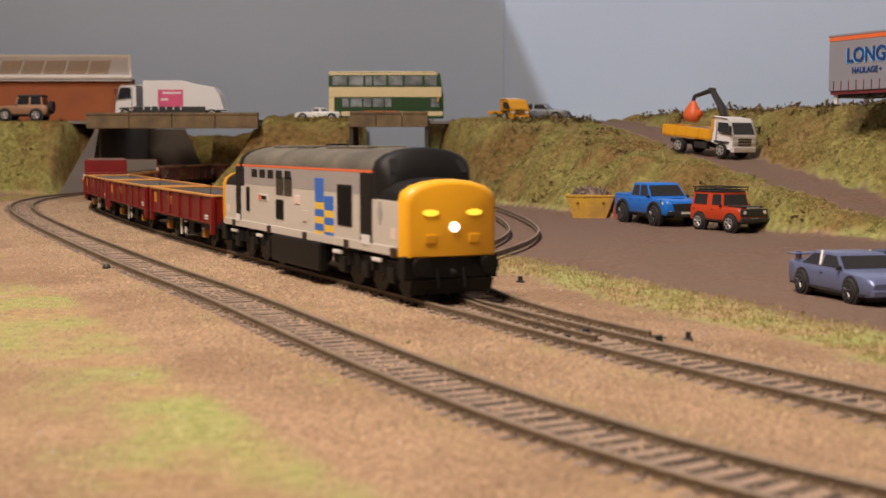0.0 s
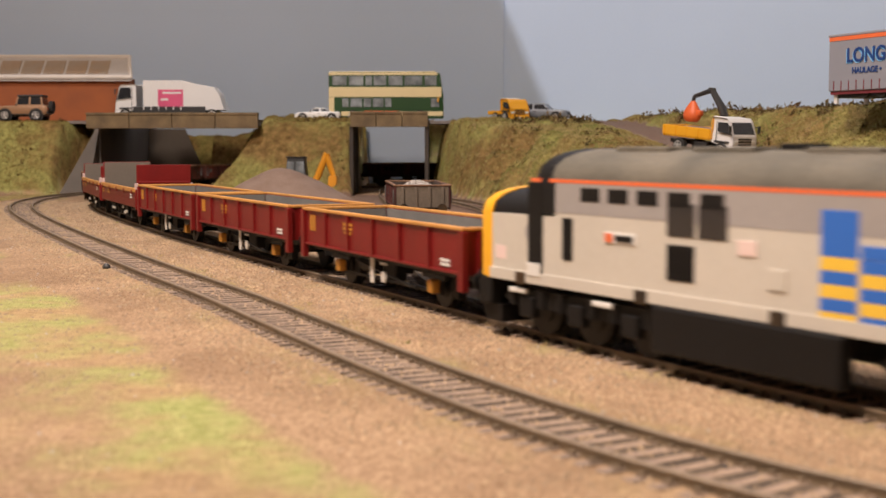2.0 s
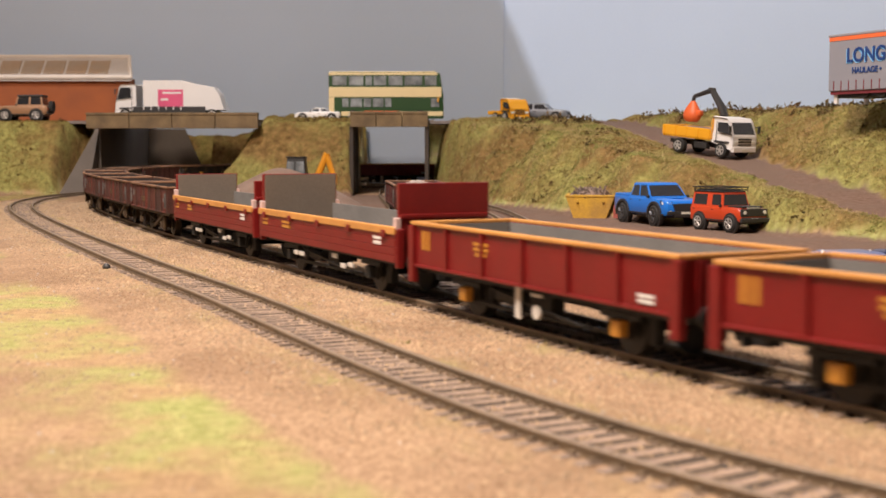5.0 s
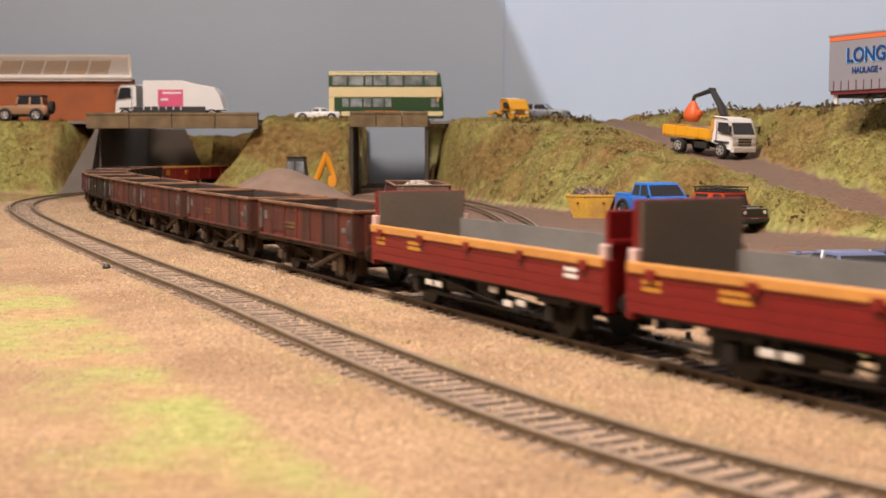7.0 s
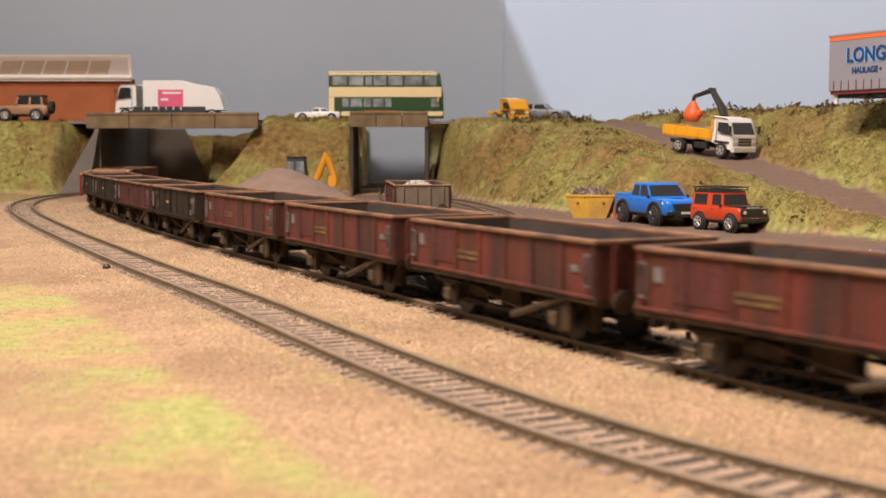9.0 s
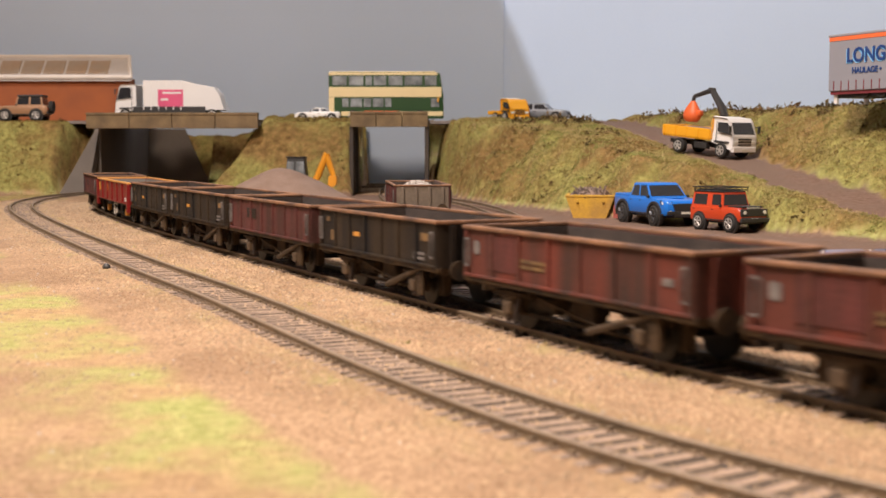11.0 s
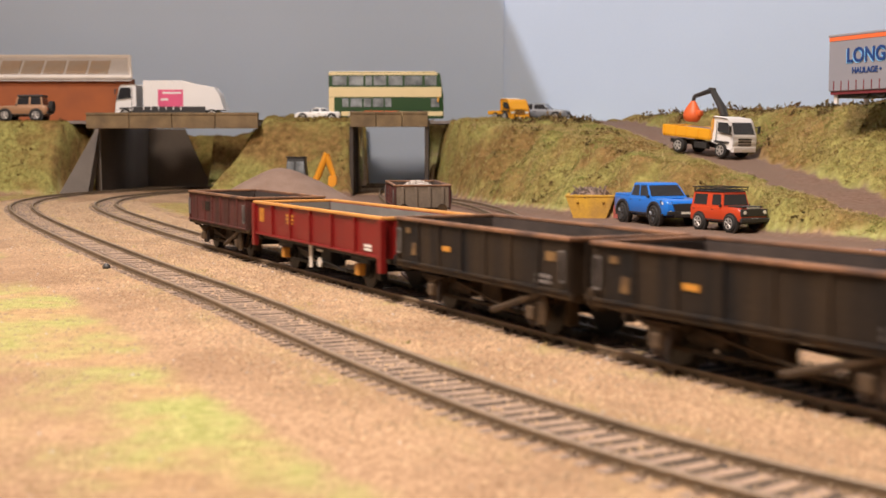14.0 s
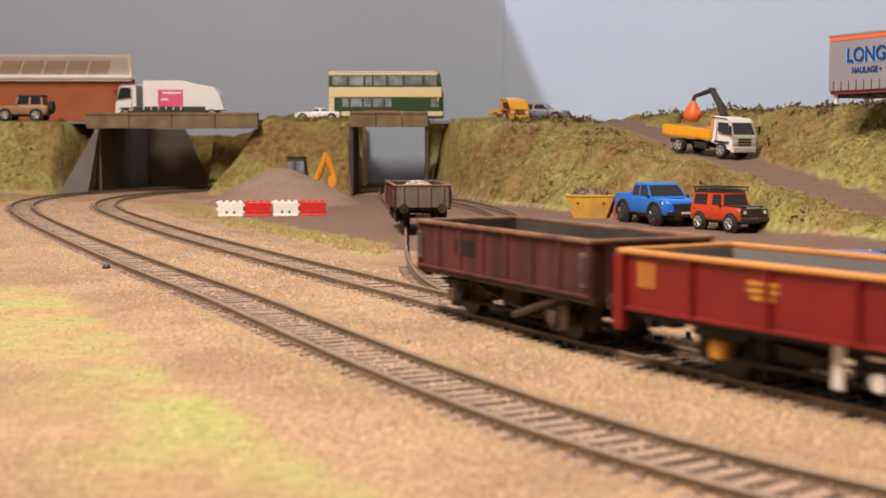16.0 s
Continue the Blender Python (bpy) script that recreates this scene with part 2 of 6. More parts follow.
def terrain(x, y):
    """Height, grass cover and yard cover at plan points."""
    z = np.full(x.shape, -4.0)
    lump, fine = crumble(x, y, 46) * 9 + crumble(x, y, 19, 7.0) * 6, crumble(x, y, 8, 5.0) * 2.6
    dm = np.abs(away(x, y, MAIN[1][::12], MAIN[2][::12])[0])
    dn = np.abs(away(x, y, NEAR[1][::12], NEAR[2][::12])[0])
    ds = np.abs(away(x, y, YARDLINE[1][::6], YARDLINE[2][::6])[0])
    clear = step(22, 30, dm) * np.where(x < -360, step(9, 14, dn), step(22, 30, dn))
    # bank by the yard, with the ramp cut into it
    foot, _ = away(x, y, FOOT_X, FOOT_Y)
    inside = np.where(foot > 0, foot, 0.0)
    road, run = away(x, y, RAMP_X, RAMP_Y)
    runs = np.concatenate([[0], np.cumsum(np.hypot(np.diff(RAMP_X), np.diff(RAMP_Y)))])
    zr = np.interp(run, runs, RAMP_Z)
    rise = inside * (1.15 + 3.5 * step(1150, 1320, y)) + lump * 2.3 * step(0, 14, inside) + fine
    cap = np.where(road > 0, zr + np.maximum(np.abs(road) - 24, 0) * 0.95 + (lump + fine) * step(22, 34, np.abs(road)), zr + (lump * 0.6 + fine) * step(22, 34, np.abs(road)))
    level = 76 + lump * 0.6 + fine * 0.7
    bank = np.minimum(np.minimum(rise, cap), level)
    z = np.where(foot > 0, np.maximum(z, bank - 4), z)
    # cutting sides left of and between the bridges
    toe = 1338 + 66 * step(-404, -388, x)
    left = np.minimum(np.minimum((-364 - x) * 20.0, (y - toe) * 1.5), 74) + (lump + fine) * step(0, 14, np.minimum(-364 - x, y - toe))
    left = np.minimum(left, 71.5 + fine * 0.4)
    mid = np.minimum(np.minimum((x + 236) * 1.45, (y - 1322) * 2.0), 74) + (lump * 0.8 + fine) * step(0, 14, np.minimum(x + 236, y - 1322))
    mid = np.where((x < -93) & (x > -240), mid, -4)
    z = np.where(x < -364, np.maximum(z, left), z)
    z = np.maximum(z, mid)
    back = np.minimum((y - 1560) * 2.2, 58) + lump + fine
    back = np.where(x < -279, np.minimum((y - 1618) * 5.0, 58) + fine, back)
    z = np.where((x > -322) & (x < -150), np.maximum(z, back), z)
    z = np.where(y > 1120, -4 + (z + 4) * clear * np.where(y < 1480, step(15, 21, ds), 1.0), z)
    steep = z > -2
    beside = step(40, 15, np.minimum(dm, dn)) * (~steep)
    z = z + np.where(steep, 0, crumble(x, y, 60, 9.0) * 0.7 * (1 - beside) + crumble(x, y, 7, 2.0) * 0.25)
    z = z + 1.95 * beside
    # cover
    onroad = step(31, 19, np.abs(road) + crumble(x, y, 14, 8.0) * 5) * (foot > 0) * (y < 1400)
    strip, _ = away(x, y, [135, 112, 88, 48, 20, -33, -80, -140, -190, -235], [270, 331, 396, 514, 590, 640, 745, 880, 1000, 1130])
    patch = crumble(x, y * 0.45, 52, 3.0)
    front = step(34, 50, dn) * (1 - 0.6 * step(68, 100, dn)) * (x < np.interp(y, NEAR[2][:700], NEAR[1][:700])) * np.clip(0.7 + patch * 1.0, 0, 1)
    grass = np.maximum(0.9 * step(30, 5, np.abs(strip) + patch * 9 + crumble(x, y, 16, 13.0) * 5) * step(24, 30, dm) * step(13, 20, ds), front)
    grass = np.maximum(grass, step(-3.6, 0.5, z)) * (1 - onroad)
    yard = np.where((strip < 0) & (x > -170), step(6, 16, -strip), 0) * (y < 1345)
    return z, grass, np.maximum(yard, onroad), step(-1.5, 3.0, z) * (1 - onroad)


def ground():
    xs = np.concatenate([np.arange(-1480, -900, 58), np.arange(-900, -480, 14), np.arange(-480, 440, 4.0), np.arange(440, 900, 14), np.arange(900, 1701, 50)])
    ys = np.concatenate([np.arange(-1650, 40, 50.0), np.arange(40, 640, 5.0), np.arange(640, 1480, 4.0), np.arange(1480, 1641, 8.0)])
    gx, gy = np.meshgrid(xs, ys)
    z, grass, yard, earth = terrain(gx, gy)
    nx, ny = len(xs), len(ys)
    me = bpy.data.meshes.new("ground")
    i = (np.arange(ny - 1)[:, None] * nx + np.arange(nx - 1)[None]).ravel()
    me.from_pydata(np.stack([gx.ravel(), gy.ravel(), z.ravel()], 1) * MM, [], np.stack([i, i + 1, i + nx + 1, i + nx], 1).tolist())
    for key, val in (("grass", grass), ("yard", yard), ("bank", earth)):
        a = me.attributes.new(key, "FLOAT", "POINT")
        a.data.foreach_set("value", val.ravel().astype(np.float32))
    me.materials.append(GROUND)
    me.polygons.foreach_set("use_smooth", [True] * len(me.polygons))
    return tagged(new("ground", me), "sandy model baseboard with flock grass, yard and banks", "ground", kind="structure"), (gx, gy, z, grass, yard)


GROUND_OB, FIELD = ground()


def height(x, y):
    gx, gy, z = FIELD[:3]
    i, j = np.clip(np.searchsorted(gy[:, 0], y), 1, len(gy) - 1), np.clip(np.searchsorted(gx[0], x), 1, gx.shape[1] - 1)
    return float(z[i, j])


# ---- room and backdrop ----
def slab(name, x0, x1, y0, y1, z0, z1, material, label, category="wall"):
    return tagged(part(name, Shape().box(x0, x1, y0, y1, z0, z1), material), label, category, kind="structure")


slab("wall_north", -1500, 76, 1660, 1690, -800, 1500, SKY_PAINT, "pale sky-blue painted backdrop wall behind the layout")
east = slab("wall_east", 0, 1700, 0, 30, -800, 1500, SKY_PAINT, "pale sky-blue painted backdrop panel meeting the wall at a corner")
# Added board out of view: blocks ceiling_lamp to cast the backdrop's shadow edge.
slab("backdrop_shade_board", -1480, -91, 1060, 1658, 590, 612, ROOM_PAINT, "unseen board added above the layout to shade the left backdrop", "shelf")
east.matrix_basis = pose(0.072, 1.664, 0, 0, 0, -14)
slab("wall_west", -1530, -1500, -1700, 1690, -800, 1500, ROOM_PAINT, "plain cream room wall")
slab("wall_south", -1530, 1750, -1730, -1700, -800, 1500, ROOM_PAINT, "plain cream room wall behind the viewer")
slab("wall_right", 1720, 1750, -1700, 1400, -800, 1500, ROOM_PAINT, "plain cream room wall at the side")
slab("ceiling", -1530, 1750, -1730, 1700, 1500, 1530, ROOM_PAINT, "plain white ceiling", "ceiling")
slab("floor", -1530, 1750, -1730, 1700, -830, -800, ROOM_PAINT, "plain floor under the baseboard", "floor")


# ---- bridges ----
PIERDARK = mat("dark_pier", (0.07, 0.055, 0.045), 0.9, 0, 0.25, 40, bump=0.3)
def bridge(x0, x1, y0, z0, z1, label, piers):
    b = thing("bridge", (x0 + x1) / 2, y0, 0, label=label, category="bridge", group="road bridges")
    w = (x1 - x0) / 2
    n = max(3, round((x1 - x0) / 40))
    for i in range(n):
        a, c = -w + 2 * w * i / n, -w + 2 * w * (i + 1) / n
        part("parapet_stone", Shape().box(a + 0.25, c - 0.25, 0, 7, z0, z1 - 2.4, 0.5), BEAM, b)
        part("coping_stone", Shape().box(a + 0.15, c - 0.15, -0.8, 7.8, z1 - 2.6, z1, 0.5), BEAM, b)
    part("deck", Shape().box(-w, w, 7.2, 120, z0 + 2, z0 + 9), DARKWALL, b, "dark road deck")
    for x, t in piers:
        part("pier", Shape().box(x - t / 2 - (x0 + x1) / 2, x + t / 2 - (x0 + x1) / 2, 3, 80, -5, z0 + 1.5, 0.6), PIERDARK, b, "dark bridge pier")
    return b


bridge(-361, -187, 1334, 63.5, 79.5, "weathered brown stone-parapet road bridge over the tracks", [])
bridge(-94, -15, 1334, 65, 80.5, "short weathered stone-parapet bridge over the siding", [(-93, 4), (-16.5, 4)])
slab("road_deck", -900, 150, 1412, 1505, 69.5, 72.5, ROADTOP, "grey model road along the embankment top", "road")
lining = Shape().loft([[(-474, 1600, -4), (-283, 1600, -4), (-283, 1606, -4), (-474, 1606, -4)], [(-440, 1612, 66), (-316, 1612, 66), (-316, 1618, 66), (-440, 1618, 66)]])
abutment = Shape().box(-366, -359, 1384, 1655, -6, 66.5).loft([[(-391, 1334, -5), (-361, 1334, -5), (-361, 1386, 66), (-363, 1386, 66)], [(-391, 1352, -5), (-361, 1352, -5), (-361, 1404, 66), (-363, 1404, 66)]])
tagged(part("abutment", abutment, DARKWALL), "dark bridge abutment with a raking wing wall", "wall", kind="structure")
tagged(part("retaining_wall", lining, DARKWALL), "dark sloping retaining wall behind the tracks", "wall", kind="structure")


# ---- tracks ----
def railway(name, line, s0, s1, label, lead=0.0):
    t = new(name)
    tagged(t, label, "railway track", kind="structure")
    d, x, y, a = line
    pick = (d >= s0) & (d <= s1)
    x, y, a = x[pick][::4], y[pick][::4], a[pick][::4]
    if lead:
        out = np.arange(-lead, 0, 40.0)
        x, y, a = np.concatenate([x[0] + out * math.cos(a[0]), x]), np.concatenate([y[0] + out * math.sin(a[0]), y]), np.concatenate([0 * out + a[0], a])
    for side in (1, -1):
        rail, top = Shape(), Shape()
        for shp, prof in ((rail, [(-0.85, -2.5), (0.85, -2.5), (0.45, -2.0), (0.4, -0.6), (-0.4, -0.6), (-0.45, -2.0)]), (top, [(-0.6, -0.62), (0.6, -0.62), (0.62, -0.15), (0.4, 0.0), (-0.4, 0.0), (-0.62, -0.15)])):
            shp.loft([[(X - math.sin(A) * (8.25 * side + u), Y + math.cos(A) * (8.25 * side + u), v) for u, v in prof] for X, Y, A in zip(x, y, a)])
        r = part("rail", rail, RAIL, t)
        part("rail_head", top, RAILTOP if name != "railway_siding" else RAIL, r, "worn rail head")
    n = int((s1 - s0) / 5.4)
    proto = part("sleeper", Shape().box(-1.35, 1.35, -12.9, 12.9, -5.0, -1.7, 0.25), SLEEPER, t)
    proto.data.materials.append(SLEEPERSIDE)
    # Only gap-facing sides take the painted shade; tops and ends stay dusty.
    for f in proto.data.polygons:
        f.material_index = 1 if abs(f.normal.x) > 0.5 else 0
    # Dark strip just below the sleeper tops, visible in the gaps.
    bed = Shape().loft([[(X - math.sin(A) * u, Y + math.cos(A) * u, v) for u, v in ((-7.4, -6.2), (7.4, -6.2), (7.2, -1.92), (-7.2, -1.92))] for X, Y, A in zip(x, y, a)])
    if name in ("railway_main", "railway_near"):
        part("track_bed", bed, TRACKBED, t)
    chair = Shape()
    for u in (-8.25, 8.25):
        for w in (-1.35, 1.35):
            chair.box(-0.6, 0.6, u + w - 0.6, u + w + 0.6, -1.9, -1.2)
    rest = Shape()
    chairs = Shape()
    first = True
    for k in range(n):
        s = s0 + (k + 0.5) * (s1 - s0) / n
        X, Y, A = float(np.interp(s, d, line[1])), float(np.interp(s, d, line[2])), float(np.interp(s, d, line[3]))
        m = pose(X * MM, Y * MM, random.uniform(-0.15, 0.1) * MM, 0, 0, math.degrees(A) + random.uniform(-1.5, 1.5))
        mm = pose(X, Y, 0, 0, 0, math.degrees(A))
        if not (name in ("railway_siding", "railway_loop") and Y > 540):
            chairs.add([mm @ Vector(p) for p in chair.v], chair.f)
        if name in ("railway_siding", "railway_loop") and Y > 540:
            continue
        if Y > 1120:
            rest.add([mm @ Vector(p) for p in Shape().box(-1.35, 1.35, -12.9, 12.9, -4.6, -1.7).v], Shape().box(0, 1, 0, 1, 0, 1).f)
            continue
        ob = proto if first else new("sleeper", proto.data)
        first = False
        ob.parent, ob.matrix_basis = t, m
    if first:
        bpy.data.objects.remove(proto)
    if chairs.v:
        part("rail_chair", chairs, RAIL, t)
    if rest.v:
        tagged(part("far_sleepers", rest, SLEEPER, t), kind="stuff")
    return t


railway("railway_main", MAIN, 0, 2300, "curved running line with brown weathered rails and sleepers", 1950)
railway("railway_near", NEAR, 0, 2100, "second curved running line with brown dusty sleepers", 400)
railway("railway_siding", YARDLINE, 30, 1250, "rusty yard siding leaving the running line")
railway("railway_loop", LOOPLINE, 20, 800, "rusty curved yard siding")


# ---- train ----
RED = mat("maroon_red_wagon_paint", (0.19, 0.0065, 0.0065), 0.45, 0, 0.18, 60, bump=0.05)
ORANGE = mat("ochre_capping_paint", (0.62, 0.29, 0.075), 0.5, 0, 0.2, 50, bump=0.05)
GREYIN = mat("grey_wagon_lining", (0.19, 0.18, 0.17), 0.7, 0, 0.2, 60, bump=0.1)
BOARD = mat("grey_brown_board", (0.17, 0.14, 0.115), 0.8, 0, 0.15, 40, bump=0.1)
CHASSIS = mat("black_underframe", (0.007, 0.0065, 0.0065), 0.65, 0, 0.3, 90, bump=0.1)
DIRTY = mat("dirty_brown_underframe", (0.018, 0.014, 0.011), 0.8, 0, 0.4, 160, second=(0.06, 0.036, 0.018), bump=0.3, spec=0.25)
WHITE = mat("white_marking", (0.75, 0.73, 0.70), 0.5, 0, 0.1, 60, bump=0)
YELLOW = mat("yellow_marking", (0.55, 0.25, 0.035), 0.5, 0, 0.12, 60, bump=0)
STEEL = mat("wheel_steel", (0.35, 0.33, 0.31), 0.35, 0.9, 0.2, 60, bump=0.05)
RUSTRIM = mat("rusty_wagon_rim", (0.27, 0.135, 0.07), 0.6, 0, 0.45, 60, second=(0.07, 0.04, 0.03), bump=0.3)
WORN = {
    "maroon": mat("weathered_maroon_paint", (0.10, 0.028, 0.025), 0.7, 0, 0.45, 190, second=(0.045, 0.018, 0.015), bump=0.3, spec=0.3, streak=0.18),
    "rust": mat("rusty_red_brown_paint", (0.125, 0.024, 0.014), 0.7, 0, 0.45, 110, second=(0.03, 0.014, 0.01), bump=0.3, streak=0.15),
    "black": mat("sooty_black_paint", (0.0065, 0.006, 0.0068), 0.65, 0, 0.45, 130, second=(0.036, 0.023, 0.013), bump=0.3, spec=0.25, streak=0.1),
}
DULL = mat("dull_ochre_marking", (0.20, 0.115, 0.04), 0.7, 0, 0.4, 160, second=(0.07, 0.04, 0.02), bump=0.1)
FADED = mat("faded_grey_marking", (0.16, 0.145, 0.14), 0.7, 0, 0.4, 160, second=(0.05, 0.043, 0.04), bump=0.1)
PALEBRACKET = mat("pale_pink_bracket", (0.62, 0.45, 0.43), 0.6, 0, 0.1, 60, bump=0)
WHEELDARK = mat("grimy_wheel", (0.022, 0.019, 0.017), 0.55, 0.2, 0.3, 60, bump=0.05)
MUDDY = mat("mud_brown_lever", (0.085, 0.052, 0.027), 0.8, 0, 0.4, 120, second=(0.032, 0.022, 0.014), bump=0.2)
WORNIN = mat("sooty_wagon_inside", (0.026, 0.020, 0.019), 0.9, 0, 0.4, 60, second=(0.06, 0.043, 0.036), bump=0.3)


def wheelset(parent, x, r=6.2, material=None):
    w = part("wheelset", Shape().cyl((x, -6.5, r), (x, 6.5, r), 1.2, n=8), CHASSIS, parent)
    for s in (-1, 1):
        part("wheel", Shape().cyl((x, s * 7.2, r), (x, s * 9.6, r), r, n=20).cyl((x, s * 6.6, r), (x, s * 7.3, r), r + 0.9, n=20).cyl((x, s * 9.5, r), (x, s * 10, r), r * 0.55, n=16), WHEELDARK, w)


def buffers(parent, x, z=13.0, material=CHASSIS):
    for e in (1, -1):
        for s in (-1, 1):
            part("buffer", Shape().cyl((e * x, s * 11.5, z), (e * (x + 4.2), s * 11.5, z), 1.5, n=10).cyl((e * (x + 4.2), s * 11.5, z), (e * (x + 5), s * 11.5, z), 2.9, n=14), material, parent)
        part("coupling", Shape().box(min(e * x, e * (x + 6)), max(e * x, e * (x + 6)), -2, 2, 6.5, 8.5, 0.3).box(min(e * (x + 5), e * (x + 6)), max(e * (x + 5), e * (x + 6)), -4.5, 4.5, 6.2, 9, 0.3), material, parent)


def underframe(parent, hl, axles, material, grease):
    for s in (-1, 1):
        part("solebar", Shape().box(-hl, hl, s * 12.5 - 0.8, s * 12.5 + 0.8, 10.2, 13.2, 0.2), material, parent)
        for x in axles:
            part("axle_guard", Shape().prism([(x - 5, 11), (x + 5, 11), (x + 2.6, 4), (x - 2.6, 4)], s * 11.6 - 0.5, s * 11.6 + 0.5).box(x - 8, x + 8, s * 12.4 - 0.8, s * 12.4 + 0.8, 8.6, 10), material, parent)
            part("axle_box", Shape().box(x - 1.9, x + 1.9, s * 13 - 1.5, s * 13 + 1.5, 4.4, 8.4, 0.4), grease, parent)
        part("brake_lever", Shape().cyl((-hl * 0.35, s * 13.5, 9.5), (hl * 0.38, s * 14.2, 5.0), 0.45, n=6).box(hl * 0.34, hl * 0.42, s * 13.8 - 0.4, s * 13.8 + 0.4, 4.6, 5.6), material, parent)
        part("tie_bar", Shape().box(axles[0] + 3, axles[-1] - 3, s * 11.6 - 0.4, s * 11.6 + 0.4, 4.0, 4.9), material, parent)
        for x in axles:
            part("brake_block", Shape().box(x - 10, x - 6.8, s * 8.6 - 1.4, s * 8.6 + 1.4, 3.2, 10.6, 0.4).box(x + 6.8, x + 10, s * 8.6 - 1.4, s * 8.6 + 1.4, 3.2, 10.6, 0.4), material, parent)
        part("brake_gear", Shape().box(-6, 5, s * 9 - 2, s * 9 + 2, 4.6, 10.5, 0.6).cyl((-12, s * 9.5, 7.5), (-24, s * 9.5, 7.5), 2.2, n=12), material, parent)
    part("floor", Shape().box(-hl, hl, -12, 12, 11, 13), material, parent)


def box_wagon(L, side, inner, rim, frame_mat, grease, ribs, top=25.3, bottom=12.0, label="", marks=(), posts=True):
    """An open box wagon with ribbed sides, capping, end posts and a four-wheel underframe."""
    w = thing("box_wagon", 0, 0, 0, label=label, category="railway wagon", group="wagons of the train")
    h, y = L / 2, 16.6
    deep = 0.9 if posts else 0.5
    for s in (-1, 1):
        body = Shape().box(-h, h, min(s * y, s * (y - 1)), max(s * y, s * (y - 1)), bottom, top - 0.8, 0.15)
        p = part("side", body, side, w)
        for i in range(ribs + 1):
            x = -h + 1.2 + (L - 2.4) * i / ribs
            part("rib", Shape().prism([(x - 0.9, bottom + 0.3), (x + 0.9, bottom + 0.3), (x + 0.6, top - 1.2), (x - 0.6, top - 1.2)], min(s * y, s * (y + deep)), max(s * y, s * (y + deep))), side, p)
        part("sill", Shape().box(-h, h, min(s * y, s * (y + 0.7)), max(s * y, s * (y + 0.7)), bottom, bottom + 0.9, 0.2), side, p)
        part("capping", Shape().box(-h - 0.3, h + 0.3, s * (y - 0.1) - 0.95, s * (y - 0.1) + 0.95, top - 1.1, top, 0.3), rim, p)
        part("lining", Shape().box(-h + 1, h - 1, s * (y - 1.25) - 0.25, s * (y - 1.25) + 0.25, bottom + 1, top - 1.2), inner, p)
        for mx, mz, mw, mh, mm in marks:
            part("marking", Shape().box(s * -1 * mx - mw / 2, s * -1 * mx + mw / 2, s * (y + 0.12) - 0.12, s * (y + 0.12) + 0.12, mz - mh / 2, mz + mh / 2), mm, p)
    for e in (-1, 1):
        en = part("end", Shape().box(min(e * h, e * (h - 1)), max(e * h, e * (h - 1)), -y + 1, y - 1, bottom, top - 0.8, 0.15), side, w)
        part("capping", Shape().box(e * (h - 0.3) - 0.9, e * (h - 0.3) + 0.9, -y + 1.0, y - 1.2, top - 1.1, top - 0.02, 0.3), rim, en)
        part("lining", Shape().box(e * (h - 1.4) - 0.25, e * (h - 1.4) + 0.25, -y + 2, y - 2, bottom + 1, top - 1.2), inner, en)
        for q in (-12, -4, 4, 12):
            part("rib", Shape().box(min(e * h, e * (h + 1)), max(e * h, e * (h + 1)), q - 0.9, q + 0.9, bottom, top - 1.5, 0.2), side, en)
        if posts:
            for s in (-1, 1):
                part("corner_post", Shape().box(e * (h - 0.5) - 1.6, e * (h - 0.5) + 1.6, s * 16.8 - 1, s * 16.8 + 1, 7.5, top - 1.2, 0.2), side, en)
    part("load_floor", Shape().box(-h + 1, h - 1, -y + 1, y - 1, bottom, bottom + 1.4), inner, w)
    ax = [-L * 0.29, L * 0.29]
    underframe(w, h - 1, ax, frame_mat, grease)
    for x in ax:
        wheelset(w, x)
    buffers(w, h - 1, 12.0, frame_mat)
    return w


